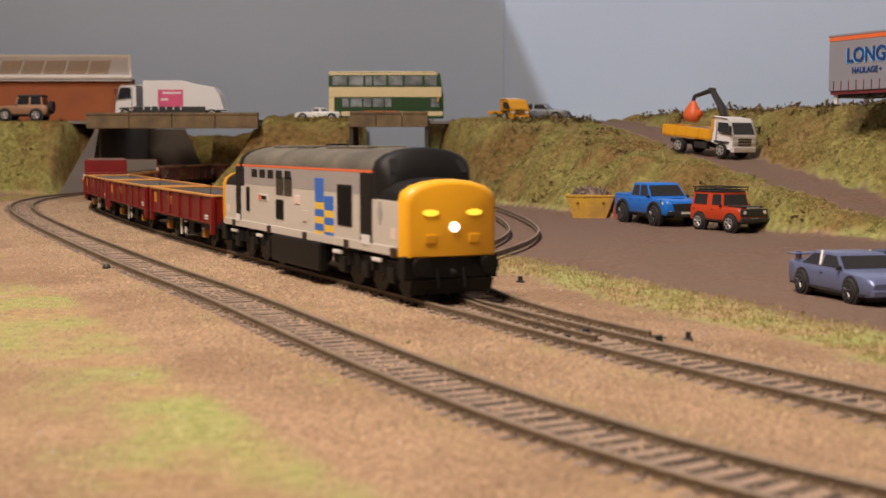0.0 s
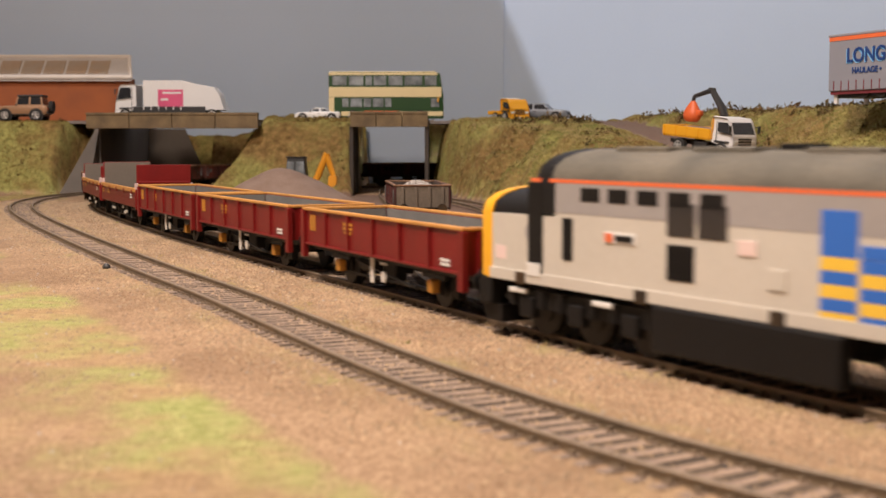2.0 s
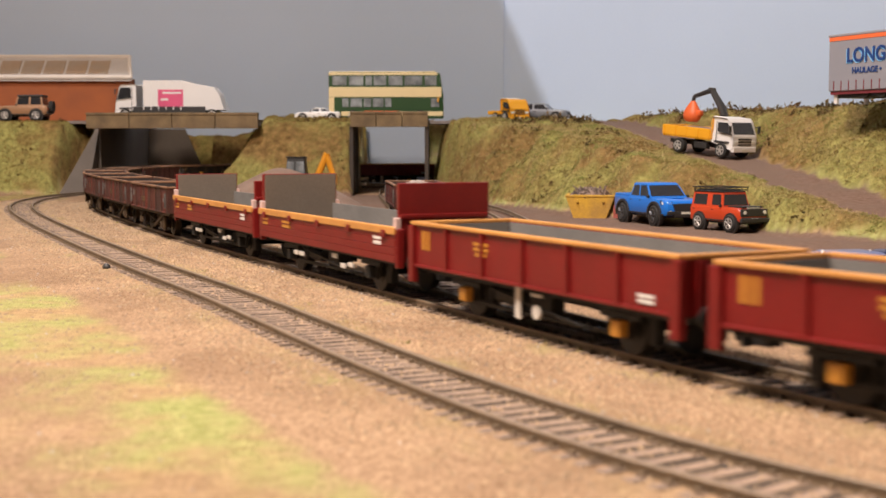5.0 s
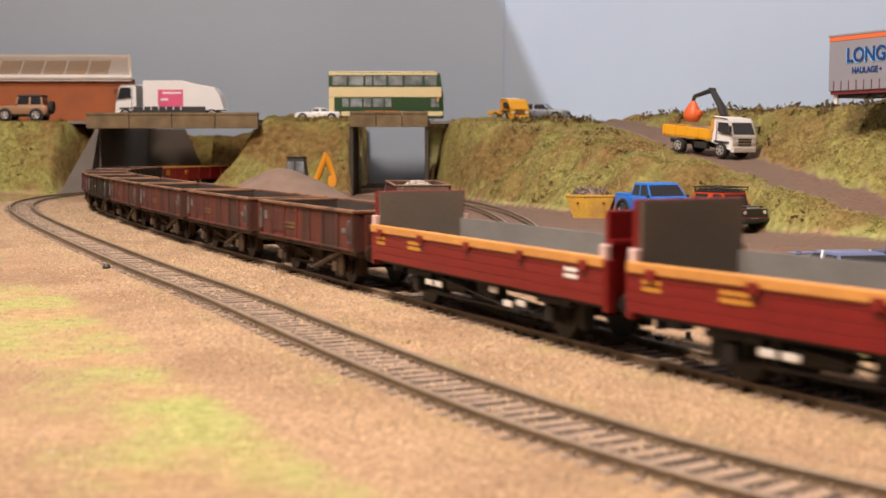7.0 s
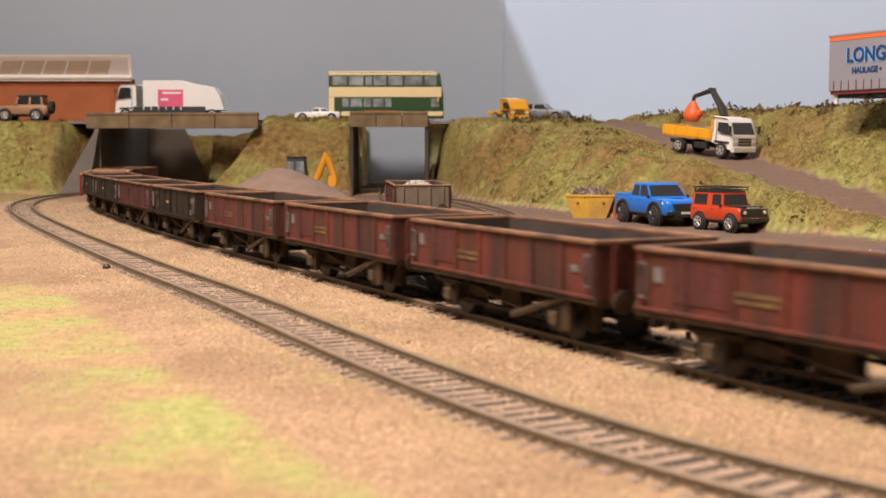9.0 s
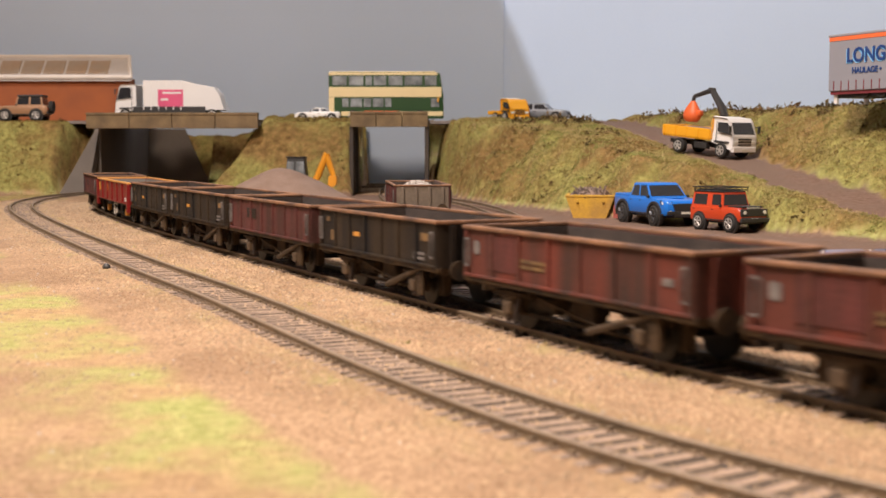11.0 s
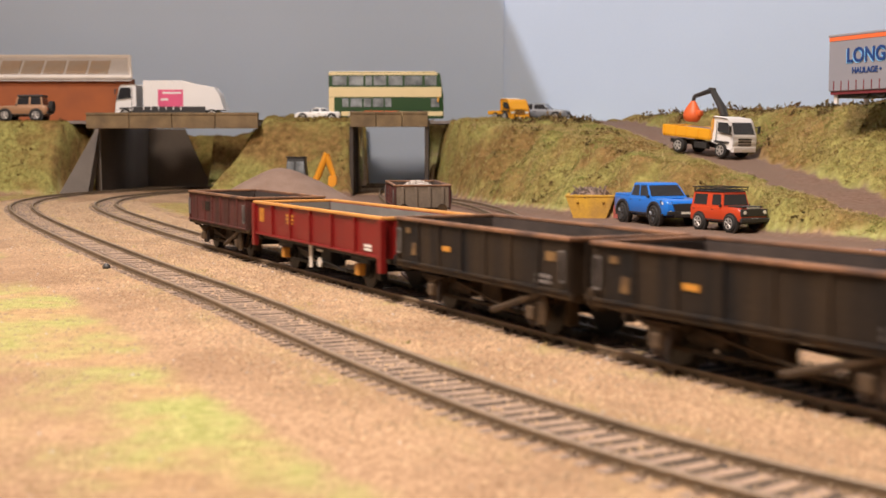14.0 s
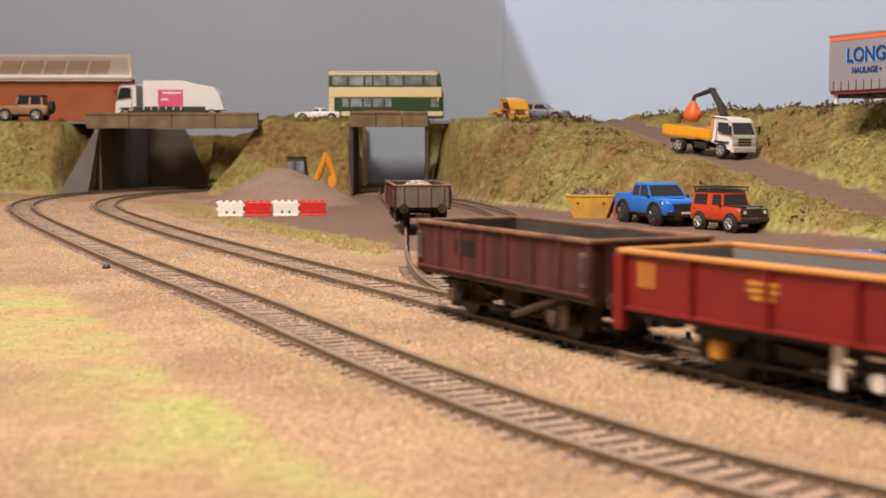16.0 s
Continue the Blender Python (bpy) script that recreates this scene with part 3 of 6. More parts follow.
def low_wagon(L, label="", tall=36.0):
    """A low-sided plank wagon with high ends lined with grey boards."""
    w = thing("low_sided_wagon", 0, 0, 0, label=label, category="railway wagon", group="wagons of the train")
    h, y = L / 2, 16.6
    for s in (-1, 1):
        p = new("side_boards")
        p.parent = w
        for k in range(4):
            part("plank", Shape().box(-h, h, s * (y - 0.5) - 0.6, s * (y - 0.5) + 0.6, 11.6 + k * 2.4, 13.95 + k * 2.4, 0.14), RED, p)
        part("capping", Shape().box(-h, h, s * (y - 0.3) - 0.9, s * (y - 0.3) + 0.9, 20.2, 22.6, 0.3), ORANGE, p)
        for k in range(5):
            part("tab", Shape().box(-h + 8 + k * (L - 16) / 4 - 1.6, -h + 8 + k * (L - 16) / 4 + 1.6, s * (y + 0.75) - 0.25, s * (y + 0.75) + 0.25, 19.0, 21.4, 0.15), RED, p)
        part("lining", Shape().box(-h + 2, h - 2, s * (y - 1.5) - 0.3, s * (y - 1.5) + 0.3, 13, 21.5), GREYIN, p)
        for mx, mw in ((-h + 8, 6), (-h + 33, 9), (h - 14, 6)):
            part("marking", Shape().box(-s * mx - mw / 2, -s * mx + mw / 2, s * (y + 0.2) - 0.1, s * (y + 0.2) + 0.1, 16.6, 17.6), WHITE if mx > 0 else YELLOW, p)
            part("marking", Shape().box(-s * mx - mw / 2, -s * mx + mw / 2, s * (y + 0.2) - 0.1, s * (y + 0.2) + 0.1, 18.2, 19.1), WHITE if mx > 0 else YELLOW, p)
    for e in (-1, 1):
        en = part("end_board", Shape().box(e * (h - 0.8) - 0.8, e * (h - 0.8) + 0.8, -15.5, 15.5, 11.5, tall, 0.3), RED, w)
        part("end_lining", Shape().box(e * (h - 2.0) - 0.35, e * (h - 2.0) + 0.35, -14.8, 14.8, 13, tall - 0.3), BOARD, en, "plain grey-brown inner face")
        for q in (-15.6, 15.6):
            part("pale_bracket", Shape().box(e * (h - 1) - 1.3, e * (h - 1) + 1.3, q - 0.9, q + 0.9, 21.6, 25.4, 0.3), PALEBRACKET, en)
        for q in (-15.2, -8, 8, 15.2):
            part("end_post", Shape().box(e * h - 1, e * h + 1, q - 1.2, q + 1.2, 10, 24 if abs(q) < 10 else 22, 0.3), RED, en)
        if e > 0:
            part("end_rail", Shape().box(h - 0.4, h + 0.8, -15, 15, 25, 26.5, 0.3), RED, en)
    part("inner_wall", Shape().box(-h + 2, h - 2, 13.4, 14.4, 13, 24), GREYIN, w, "grey boarding")
    part("load_floor", Shape().box(-h + 1, h - 1, -y + 1, y - 1, 12, 13.3), GREYIN, w)
    ax = [-L * 0.29, L * 0.29]
    underframe(w, h - 1, ax, CHASSIS, CHASSIS)
    for s in (-1, 1):
        for x, z in ((-28, 7.8), (-22, 7.8), (12, 9.6), (20, 6.8), (27, 7.6)):
            part("white_marking", Shape().box(x - 2.2, x + 2.2, s * 15 - 0.4, s * 15 + 0.3, z - 0.8, z + 0.8, 0.2), WHITE, w)
    for x in ax:
        wheelset(w, x)
    buffers(w, h - 1, 12.0)
    return w


STONEGREY = mat("stone_grey_loco_paint", (0.60, 0.555, 0.49), 0.42, 0, 0.08, 30, bump=0.03)
MIDGREY = mat("mid_grey_loco_paint", (0.36, 0.335, 0.33), 0.42, 0, 0.08, 30, bump=0.03)
ROOFGREY = mat("dusty_dark_roof", (0.075, 0.068, 0.054), 0.75, 0, 0.35, 50, second=(0.15, 0.13, 0.10), bump=0.15)
NOSEYELLOW = mat("warning_yellow_paint", (0.86, 0.42, 0.015), 0.4, 0, 0.06, 30, bump=0.02)
BLACKPAINT = mat("black_cab_paint", (0.009, 0.008, 0.008), 0.55, 0, 0.15, 40, bump=0.03, spec=0.25)
GLASS = mat("dark_model_glazing", (0.025, 0.025, 0.028), 0.12, 0, 0.05, 30, bump=0, spec=0.6)
LINE_RED = mat("orange_red_line", (0.80, 0.16, 0.05), 0.5, 0, 0.05, 40, bump=0)
DECAL_BLUE = mat("blue_decal", (0.03, 0.15, 0.58), 0.45, 0, 0.05, 40, bump=0)
DECAL_YELLOW = mat("yellow_decal", (0.85, 0.55, 0.06), 0.45, 0, 0.05, 40, bump=0)
LAMP_WHITE = mat("lit_headlight", (0.9, 0.9, 1.0), 0.3, 0, 0.0, 40, bump=0, emit=(0.80, 0.85, 1.0), power=6.0)
LAMP_YELLOW = mat("lit_marker_lamp", (0.9, 0.8, 0.2), 0.3, 0, 0.0, 40, bump=0, emit=(1.0, 0.80, 0.03), power=1.3)
PALEPINK = mat("pale_notice", (0.80, 0.62, 0.58), 0.5, 0, 0.05, 40, bump=0)


def arch(w, zb, zs, zt, k=9):
    """A ring across the loco: upright sides to zs, then a low arch to zt; y, z pairs."""
    top = [(w * math.cos(math.pi * i / k), zs + (zt - zs) * math.sin(math.pi * i / k) ** 0.85) for i in range(k + 1)]
    return [(w, zb)] + top + [(-w, zb)]


def locomotive():
    lo = thing("diesel_locomotive", 0, 0, 0, label="grey and yellow-nosed diesel locomotive with lit headlights", category="locomotive")
    W, B, C = 16.2, 14.0, 38.8

    def skin(rows):
        return Shape().loft([[(x, y, z) for y, z in arch(*r)] for x, *r in rows])

    body = part("body", skin([(-66, W, B, C, C + 1.5), (66, W, B, C, C + 1.5)]), STONEGREY, lo, smooth=True)
    part("roof", skin([(-71, W - 0.1, C + 0.4, C + 0.7, 46.6), (-66, W + 0.1, C + 0.5, C + 0.8, 46.8), (66, W + 0.1, C + 0.5, C + 0.8, 46.8), (69, W + 0.1, C + 0.5, C + 0.8, 46.8)]), ROOFGREY, lo, smooth=True)
    for x in (-46, -20, 12, 34):
        part("roof_panel", Shape().box(x - 9, x + 9, -7, 7, 45.8, 47.3, 0.4), ROOFGREY, lo)
    part("exhaust", Shape().box(-8, 0, -3, 3, 46.5, 48, 0.3), BLACKPAINT, lo)
    for s in (-1, 1):
        def panel(name, x0, x1, z0, z1, m, out=0.18, parent=body, label=""):
            return part(name, Shape().box(x0, x1, min(s * (W - 0.3), s * (W + out)), max(s * (W - 0.3), s * (W + out)), z0, z1, 0.08), m, parent, label)
        panel("upper_band", -66, 59, 31.5, C, MIDGREY, 0.06)
        panel("orange_line", -76, 70, C - 0.1, C + 0.8, LINE_RED, 0.12)
        panel("bottom_rail", -94, 85, B - 0.4, B + 2.4, STONEGREY, 0.3)
        for x in (-57, -47, -37, -27, -17):
            panel("roof_grille", x + 1, x + 8, 34.6, C - 1, BLACKPAINT)
        for x0, x1, z0, z1, m in ((-63, -59, 20.5, 30.5, BLACKPAINT), (-26, -17.5, 28.5, 35.5, GLASS), (-16.5, -8, 28.5, 35.5, GLASS), (-26, -17.5, 19.2, 26.8, BLACKPAINT), (37.5, 50.5, 20.5, 34.4, BLACKPAINT)):
            fr = panel("window_frame" if m is GLASS else "side_grille", x0, x1, z0, z1, m)
            if m is not GLASS:
                for k in range(int((x1 - x0) / 2)):
                    part("louvre", Shape().box(x0 + 0.5 + k * 2, x0 + 1.3 + k * 2, s * (W + 0.3) - 0.15, s * (W + 0.3) + 0.15, z0 + 0.6, z1 - 0.6), BLACKPAINT, fr)
        panel("name_panel", -47, -36, 25.6, 28.2, WHITE, label="small white name panel")
        part("name_bar", Shape().box(-46.5, -44, s * (W + 0.3) - 0.1, s * (W + 0.3) + 0.1, 25.9, 27.9), LINE_RED, body)
        part("name_bar", Shape().box(-43, -37, s * (W + 0.3) - 0.1, s * (W + 0.3) + 0.1, 26.2, 27.6), BLACKPAINT, body)
        panel("door", 57.5, 67, 16, 38.6, BLACKPAINT, 0.25, label="black recessed cab door")
        panel("door", -77, -71, 16, 38.6, BLACKPAINT, 0.25, label="black recessed cab door")
        panel("door_step", 59, 66, 15.6, 18.8, WHITE, 0.5)
        panel("door_step", -77, -71.5, 15.6, 18.8, WHITE, 0.5)
        panel("inspection_hatch", 3, 8, 20, 24, STONEGREY, 0.3)
        panel("inspection_hatch", -5, 0, 26, 29, PALEPINK, 0.25)
        # freight decal: a blue flag over yellow and blue blocks
        panel("decal", 16, 24.6, 27.5, 36, DECAL_BLUE, 0.16)
        panel("decal", 25.2, 33.8, 27.6, 30.0, DECAL_BLUE, 0.16)
        for r in range(5):
            for c in range(2):
                x0 = 16 + c * 9.2
                z1 = 27.5 - r * 2.5
                panel("decal", x0, x0 + 8.6, max(z1 - 2.5, 15.2), z1, DECAL_YELLOW if (r + c) % 2 == 0 else DECAL_BLUE, 0.16)
        for x in (-80, -34, 6, 46, 84):
            part("sill_bracket", Shape().box(x - 2, x + 2, s * W - 0.7, s * W + 0.7, B - 1, B + 2.2, 0.3), DIRTY, body)
        # fuel tank and battery boxes, with pale notices
        tk = part("fuel_tank", Shape().box(-30, 22, s * 14.6 - 2.6, s * 14.6 + 1.2, 3.2, B - 0.5, 0.8), BLACKPAINT, lo)
        for x, m in ((-21, WHITE), (-1, PALEPINK)):
            for k in range(3 if m is WHITE else 1):
                part("notice", Shape().box(x - 2.5, x + 2.5, s * 15.9 - 0.1, s * 15.9 + 0.1, 10.4 - k * 2.2, 11.9 - k * 2.2 if m is WHITE else 12.4), m, tk)
    # bogies with three wheelsets
    for e in (-1, 1):
        c = e * 59
        bo = part("bogie", Shape().box(c - 30, c + 30, -8, 8, 8, 12.5, 0.8), BLACKPAINT, lo)
        for s in (-1, 1):
            part("bogie_frame", Shape().prism([(c - 31, 9), (c - 27, 11.8), (c + 27, 11.8), (c + 31, 9), (c + 27, 7.4), (c - 27, 7.4)], s * 13.4 - 1.1, s * 13.4 + 1.1), BLACKPAINT, bo)
            for x in (-20, 0, 20):
                part("axle_box", Shape().box(c + x - 2.8, c + x + 2.8, s * 14.3 - 1.3, s * 14.3 + 1.3, 4.8, 10, 0.5), BLACKPAINT, bo)
                part("spring", Shape().cyl((c + x - 6, s * 14.5, 7.5), (c + x - 6, s * 14.5, 12), 1.4, n=8).cyl((c + x + 6, s * 14.5, 7.5), (c + x + 6, s * 14.5, 12), 1.4, n=8), BLACKPAINT, bo)
            for x in (-23, 11):
                part("pale_step", Shape().box(c + x - 3.5, c + x + 3.5, s * 15.6 - 0.7, s * 15.6 + 0.7, 10.8, 12.0, 0.2), WHITE, bo)
        for x in (-20, 0, 20):
            wheelset(lo, c + x, 7.0)
    # noses and cabs; the leading one is short beyond its door
    def nosepart(name, shape, *more, **named):
        shape.v = [(66 + (x - 66) * 0.72 if x > 66 else x, y, z) for x, y, z in shape.v]
        return part(name, shape, *more, **named)

    for e in (-1, 1):
        nose = skin([(e * 64, W - 0.02, B, 30.6, 31.2), (e * 86, W - 0.1, B, 30.4, 31.0), (e * 95, W - 0.25, B, 30.2, 30.8)])
        nb = nosepart("nose", nose, STONEGREY, lo, smooth=True)
        nosepart("nose_top", skin([(e * 72, W - 0.3, 30.5, 31.6, 37.8), (e * 86, W - 0.4, 30.3, 31.2, 37.3), (e * 95.2, W - 0.6, 30.1, 30.9, 36.8)]), BLACKPAINT, nb, smooth=True)
        nosepart("nose_front", skin([(e * (94.6 if e > 0 else 93.6), W - 0.1, B - 0.5, 30.9, 37.2), (e * 98.4, W - 0.5, B - 0.5, 30.7, 37.0), (e * 100.2, W - 1.5, B - 0.5, 30.2, 36.4), (e * 101, W - 2.8, B - 0.2, 29.4, 35.4)]), NOSEYELLOW, nb, "rounded warning-yellow nose end", smooth=True)
        for y in (-7.4, 7.4):
            mk = nosepart("marker_lamp", Shape().loft([[(e * 101.3 + e * k, y + 2.6 * math.cos(a), 27.0 + 0.95 * math.sin(a)) for a in np.linspace(0, 2 * math.pi, 16, endpoint=False)] for k in (-0.8, 0.15)]), LAMP_YELLOW if e > 0 else PALEPINK, nb, "lit yellow marker lamp" if e > 0 else "")
            nosepart("lamp_bracket", Shape().box(e * 101 - 0.4, e * 101 + 0.5, y - 2, y + 2, 17.5, 20.5, 0.4), NOSEYELLOW, nb)
            nosepart("tail_lamp", Shape().cyl((e * 99.6, y * 1.3, 31.6), (e * 100.6, y * 1.3, 31.6), 1.1, n=12), PALEPINK, nb)
        nosepart("headlight", Shape().cyl((e * 100.2, 0.6 * e, 22.6), (e * 101.7, 0.6 * e, 22.6), 1.45, n=18), LAMP_WHITE if e > 0 else PALEPINK, nb, "lit white headlight" if e > 0 else "")
        cab = nosepart("cab", skin([(e * 64, W - 0.1, 31, C + 0.6, 46.4), (e * 69, W + 0.15, 31, C + 0.8, 46.95), (e * 73, W + 0.1, 31, C + 0.6, 46.8), (e * 74.6, W - 0.6, 31, C, 46.0), (e * 80, W - 2.0, 31, 33.6, 39.2)]), BLACKPAINT, lo, "black-painted cab with sloping windscreen", smooth=True)
        for y in (-7.8, 7.8):
            nosepart("windscreen", Shape().loft([[(e * 72.6, y - 5.0, 42.6), (e * 72.6, y + 5.0, 42.6), (e * 77.0, y + 5.4, 38.2), (e * 77.0, y - 5.4, 38.2)], [(e * 75.6, y - 5.0, 43.2), (e * 75.6, y + 5.0, 43.2), (e * 78.7, y + 5.4, 38.8), (e * 78.7, y - 5.4, 38.8)]]), GLASS, cab)
            nosepart("wiper", Shape().cyl((e * 79.2, y, 38.6), (e * 76.6, y + 1, 42.6), 0.2, n=5), BLACKPAINT, cab)
        for s in (-1, 1):
            nosepart("cab_window", Shape().box(min(e * 66.8, e * 73), max(e * 66.8, e * 73), s * (W - 0.5) - 0.35, s * (W - 0.5) + 0.25, 33.5, 38.5, 0.2), GLASS, cab)
            nosepart("crest", Shape().cyl((e * 76, s * (W - 0.5), 26.3), (e * 76, s * (W + 0.12), 26.3), 2.4, n=14).box(e * 76 - 1, e * 76 + 1, s * (W - 0.2) - 0.3, s * (W - 0.2) + 0.3, 22.6, 29.8), MIDGREY, nb, "round grey crest")
            nosepart("notice", Shape().box(min(e * 87, e * 92), max(e * 87, e * 92), s * (W - 0.3) - 0.2, s * (W - 0.3) + 0.2, 18.8, 22.2), PALEPINK, nb)
            for x in (80, 83, 86):
                nosepart("nose_grille", Shape().box(e * x - 0.4, e * x + 0.4, s * (W - 0.3) - 0.2, s * (W - 0.3) + 0.25, 17, 28), STONEGREY, nb)
            nosepart("buffer", Shape().cyl((e * 99, s * 11.5, 12), (e * 104.5, s * 11.5, 11), 1.8, n=12).cyl((e * 104.5, s * 11.5, 11), (e * 105.6, s * 11.5, 11), 2.9, n=18), BLACKPAINT, lo)
        nosepart("buffer_beam", Shape().box(min(e * 94, e * 100), max(e * 94, e * 100), -16, 16, 6.5, B, 0.6), BLACKPAINT, lo)
        nosepart("snow_plough", Shape().prism([(e * 92, 2), (e * 99, 2), (e * 101.5, 6.5), (e * 92, 6.5)], -14, 14), BLACKPAINT, lo)
        nosepart("brake_pipe", Shape().cyl((e * 100.5, 4, 10), (e * 102.5, 4, 4), 0.5, n=6).cyl((e * 100.5, -5, 10), (e * 102, -5, 4), 0.5, n=6).cyl((e * 100.5, 0, 9), (e * 103.5, 0, 8), 1.1, n=8), BLACKPAINT, lo)
    lo.scale = (1.04, 1, 1)
    return lo



def clean_wagon(L, label):
    h = L / 2
    w = box_wagon(L, RED, GREYIN, ORANGE, CHASSIS, YELLOW, 6, label=label, marks=((-h + 7, 20, 1.2, 5.4, YELLOW), (-h + 9, 20, 1.0, 5.4, YELLOW), (-h + 11, 20, 1.0, 5.4, YELLOW), (-h + 43, 21.2, 8, 0.9, YELLOW), (-h + 43, 19.8, 8, 0.9, YELLOW), (-h + 43, 18.4, 6, 0.9, YELLOW), (h - 12, 15.4, 6, 0.8, WHITE), (h - 12, 14.2, 6, 0.8, WHITE)))
    for s in (-1, 1):
        part("white_lever_plate", Shape().box(-7, -4.6, s * 14.6 - 0.3, s * 14.6 + 0.3, 3.4, 11.5, 0.1), WHITE, w)
        part("brake_wheel", Shape().cyl((3.5, s * 14.2, 6), (3.5, s * 14.9, 6), 1.8, n=14), WHITE, w)
        part("white_lever", Shape().box(1, 6, s * 14.6 - 0.3, s * 14.6 + 0.3, 9.8, 10.6, 0.1), WHITE, w)
    return w


def worn_wagon(L, tone, label):
    h = L / 2
    extra = {"maroon": ((-h + 30, 20, 12, 4, WORN["black"]),), "rust": ((-h + 36, 18.6, 14, 0.9, DULL), (-h + 36, 17.2, 14, 0.9, DULL), (-h + 20, 19.5, 16, 9, WORN["maroon"]), (h - 9, 19, 4, 1.6, FADED), (-h + 7, 20.4, 3, 3.4, FADED)), "black": ((-h + 12, 17, 3, 3.6, DULL), (-h + 8, 22.3, 3, 1.6, DULL), (-h + 34, 18.6, 5, 1.4, YELLOW), (h - 9, 21, 5, 2.2, DULL), (h - 13, 14.6, 8, 0.8, FADED), (h - 13, 16, 8, 0.8, FADED))}[tone]
    w = box_wagon(L, WORN[tone], WORNIN, RUSTRIM, DIRTY, DIRTY, 7, top=26.2, bottom=12.4, label=label, marks=extra, posts=False)
    for s in (-1, 1):
        part("raking_strut", Shape().cyl((L * 0.08, s * 15, 4.2), (L * 0.36, s * 15.6, 11.8), 0.85, n=6), MUDDY, w)
        part("brake_lever_guide", Shape().box(L * 0.33, L * 0.37, s * 15.4 - 0.5, s * 15.4 + 0.5, 3.6, 11.8, 0.2), DIRTY, w)
        for e in (-1, 1):
            x = e * (h - 2.6)
            part("grab_handle", Shape().cyl((x - 1.1, s * 17.4, 15.4), (x - 1.1, s * 17.4, 22.6), 0.3, n=5).cyl((x + 1.1, s * 17.4, 15.4), (x + 1.1, s * 17.4, 22.6), 0.3, n=5).cyl((x - 1.1, s * 17.4, 22.6), (x + 1.1, s * 17.4, 22.6), 0.3, n=5).cyl((x - 1.1, s * 17.4, 15.4), (x + 1.1, s * 17.4, 15.4), 0.3, n=5), FADED, w)
            part("axle_leg", Shape().prism([(e * L * 0.29 - 5.0, 12.6), (e * L * 0.29 + 5.0, 12.6), (e * L * 0.29 + 2.4, 2.6), (e * L * 0.29 - 2.4, 2.6)], s * 13.8 - 0.6, s * 13.8 + 0.6), WORNIN, w)
            part("axle_box", Shape().box(e * L * 0.29 - 1.9, e * L * 0.29 + 1.9, s * 15 - 1.0, s * 15 + 1.0, 4.2, 7.6, 0.4), MUDDY, w)
            part("leaf_spring", Shape().box(e * L * 0.29 - 7.5, e * L * 0.29 + 7.5, s * 14.8 - 0.6, s * 14.8 + 0.6, 9.4, 10.2, 0.2).box(e * L * 0.29 - 5, e * L * 0.29 + 5, s * 14.8 - 0.6, s * 14.8 + 0.6, 8.6, 9.4, 0.2).box(e * L * 0.29 - 2.5, e * L * 0.29 + 2.5, s * 14.8 - 0.6, s * 14.8 + 0.6, 7.8, 8.6, 0.2), DIRTY, w)
        part("lower_sill", Shape().box(-h - 0.4, h + 0.4, s * 16.2 - 0.7, s * 16.2 + 0.7, 11.2, 12.6, 0.25), DIRTY, w)
    return w


# Each vehicle: rear and front end along the line at the start, and its kind.
CLEAN, LOW = "clean maroon-red open box wagon with an ochre rim", "red plank-sided wagon with high grey-lined ends"
TRAIN = [(622, 492, "clean"), (770, 638, "clean"), (911, 780, "clean"), (1061, 925, "low"), (1206, 1070, "low")]
TONES = ["rust", "rust", "rust", "rust", "black", "maroon", "black", "black"]
REARS = [1322, 1438, 1553, 1668, 1782, 1893, 2002, 2112]
TRAIN += [(rear, rear - (96 if i == 4 else 101), tone) for i, (rear, tone) in enumerate(zip(REARS, TONES))]
TRAIN += [(2256, 2124, "clean"), (2362, 2267, "maroon")]
TONE_LABEL = {"rust": "weathered rusty red open box wagon with a sooty inside", "black": "sooty black weathered open box wagon with a rusty rim", "maroon": "faded maroon weathered open box wagon with a rusty rim"}
SHIFT = [(0.0, 0.0), (3.5, 443.0), (7.0, 900.0), (12.5, 1628.0), (16.0, 2092.0)]


def shifted(t):
    """How far the train has run along the line by t seconds."""
    ts, ds = np.array([a for a, _ in SHIFT]), np.array([b for _, b in SHIFT])
    m = np.gradient(ds, ts)
    i = int(np.clip(np.searchsorted(ts, t) - 1, 0, len(ts) - 2))
    k = ts[i + 1] - ts[i]
    u = (t - ts[i]) / k
    return float((2 * u ** 3 - 3 * u ** 2 + 1) * ds[i] + (u ** 3 - 2 * u ** 2 + u) * k * m[i] + (3 * u ** 2 - 2 * u ** 3) * ds[i + 1] + (u ** 3 - u ** 2) * k * m[i + 1])


def running(rear, front, pivot):
    """Rows for a vehicle whose two pivots follow the line."""
    rows = []
    for k in range(65):
        t = k * 0.25
        mid = (rear + front) / 2 - shifted(t)
        ax, ay, _ = on_track(MAIN, mid + pivot)
        bx, by, _ = on_track(MAIN, mid - pivot)
        rows.append((t, pose((ax + bx) / 2 * MM, (ay + by) / 2 * MM, 0, 0, 0, math.degrees(math.atan2(by - ay, bx - ax)))))
    return rows


VEHICLES = []
for rear, front, kind in TRAIN:
    L = rear - front
    if kind == "clean":
        v = clean_wagon(L, CLEAN)
    elif kind == "low":
        v = low_wagon(L, LOW, 36.0) if rear < 1100 else low_wagon(L, LOW, 33.0)
    else:
        v = worn_wagon(L, kind, TONE_LABEL[kind])
    VEHICLES.append((v, rear, front, L * 0.29))
VEHICLES.append((locomotive(), 481.5, 271.5, 61))


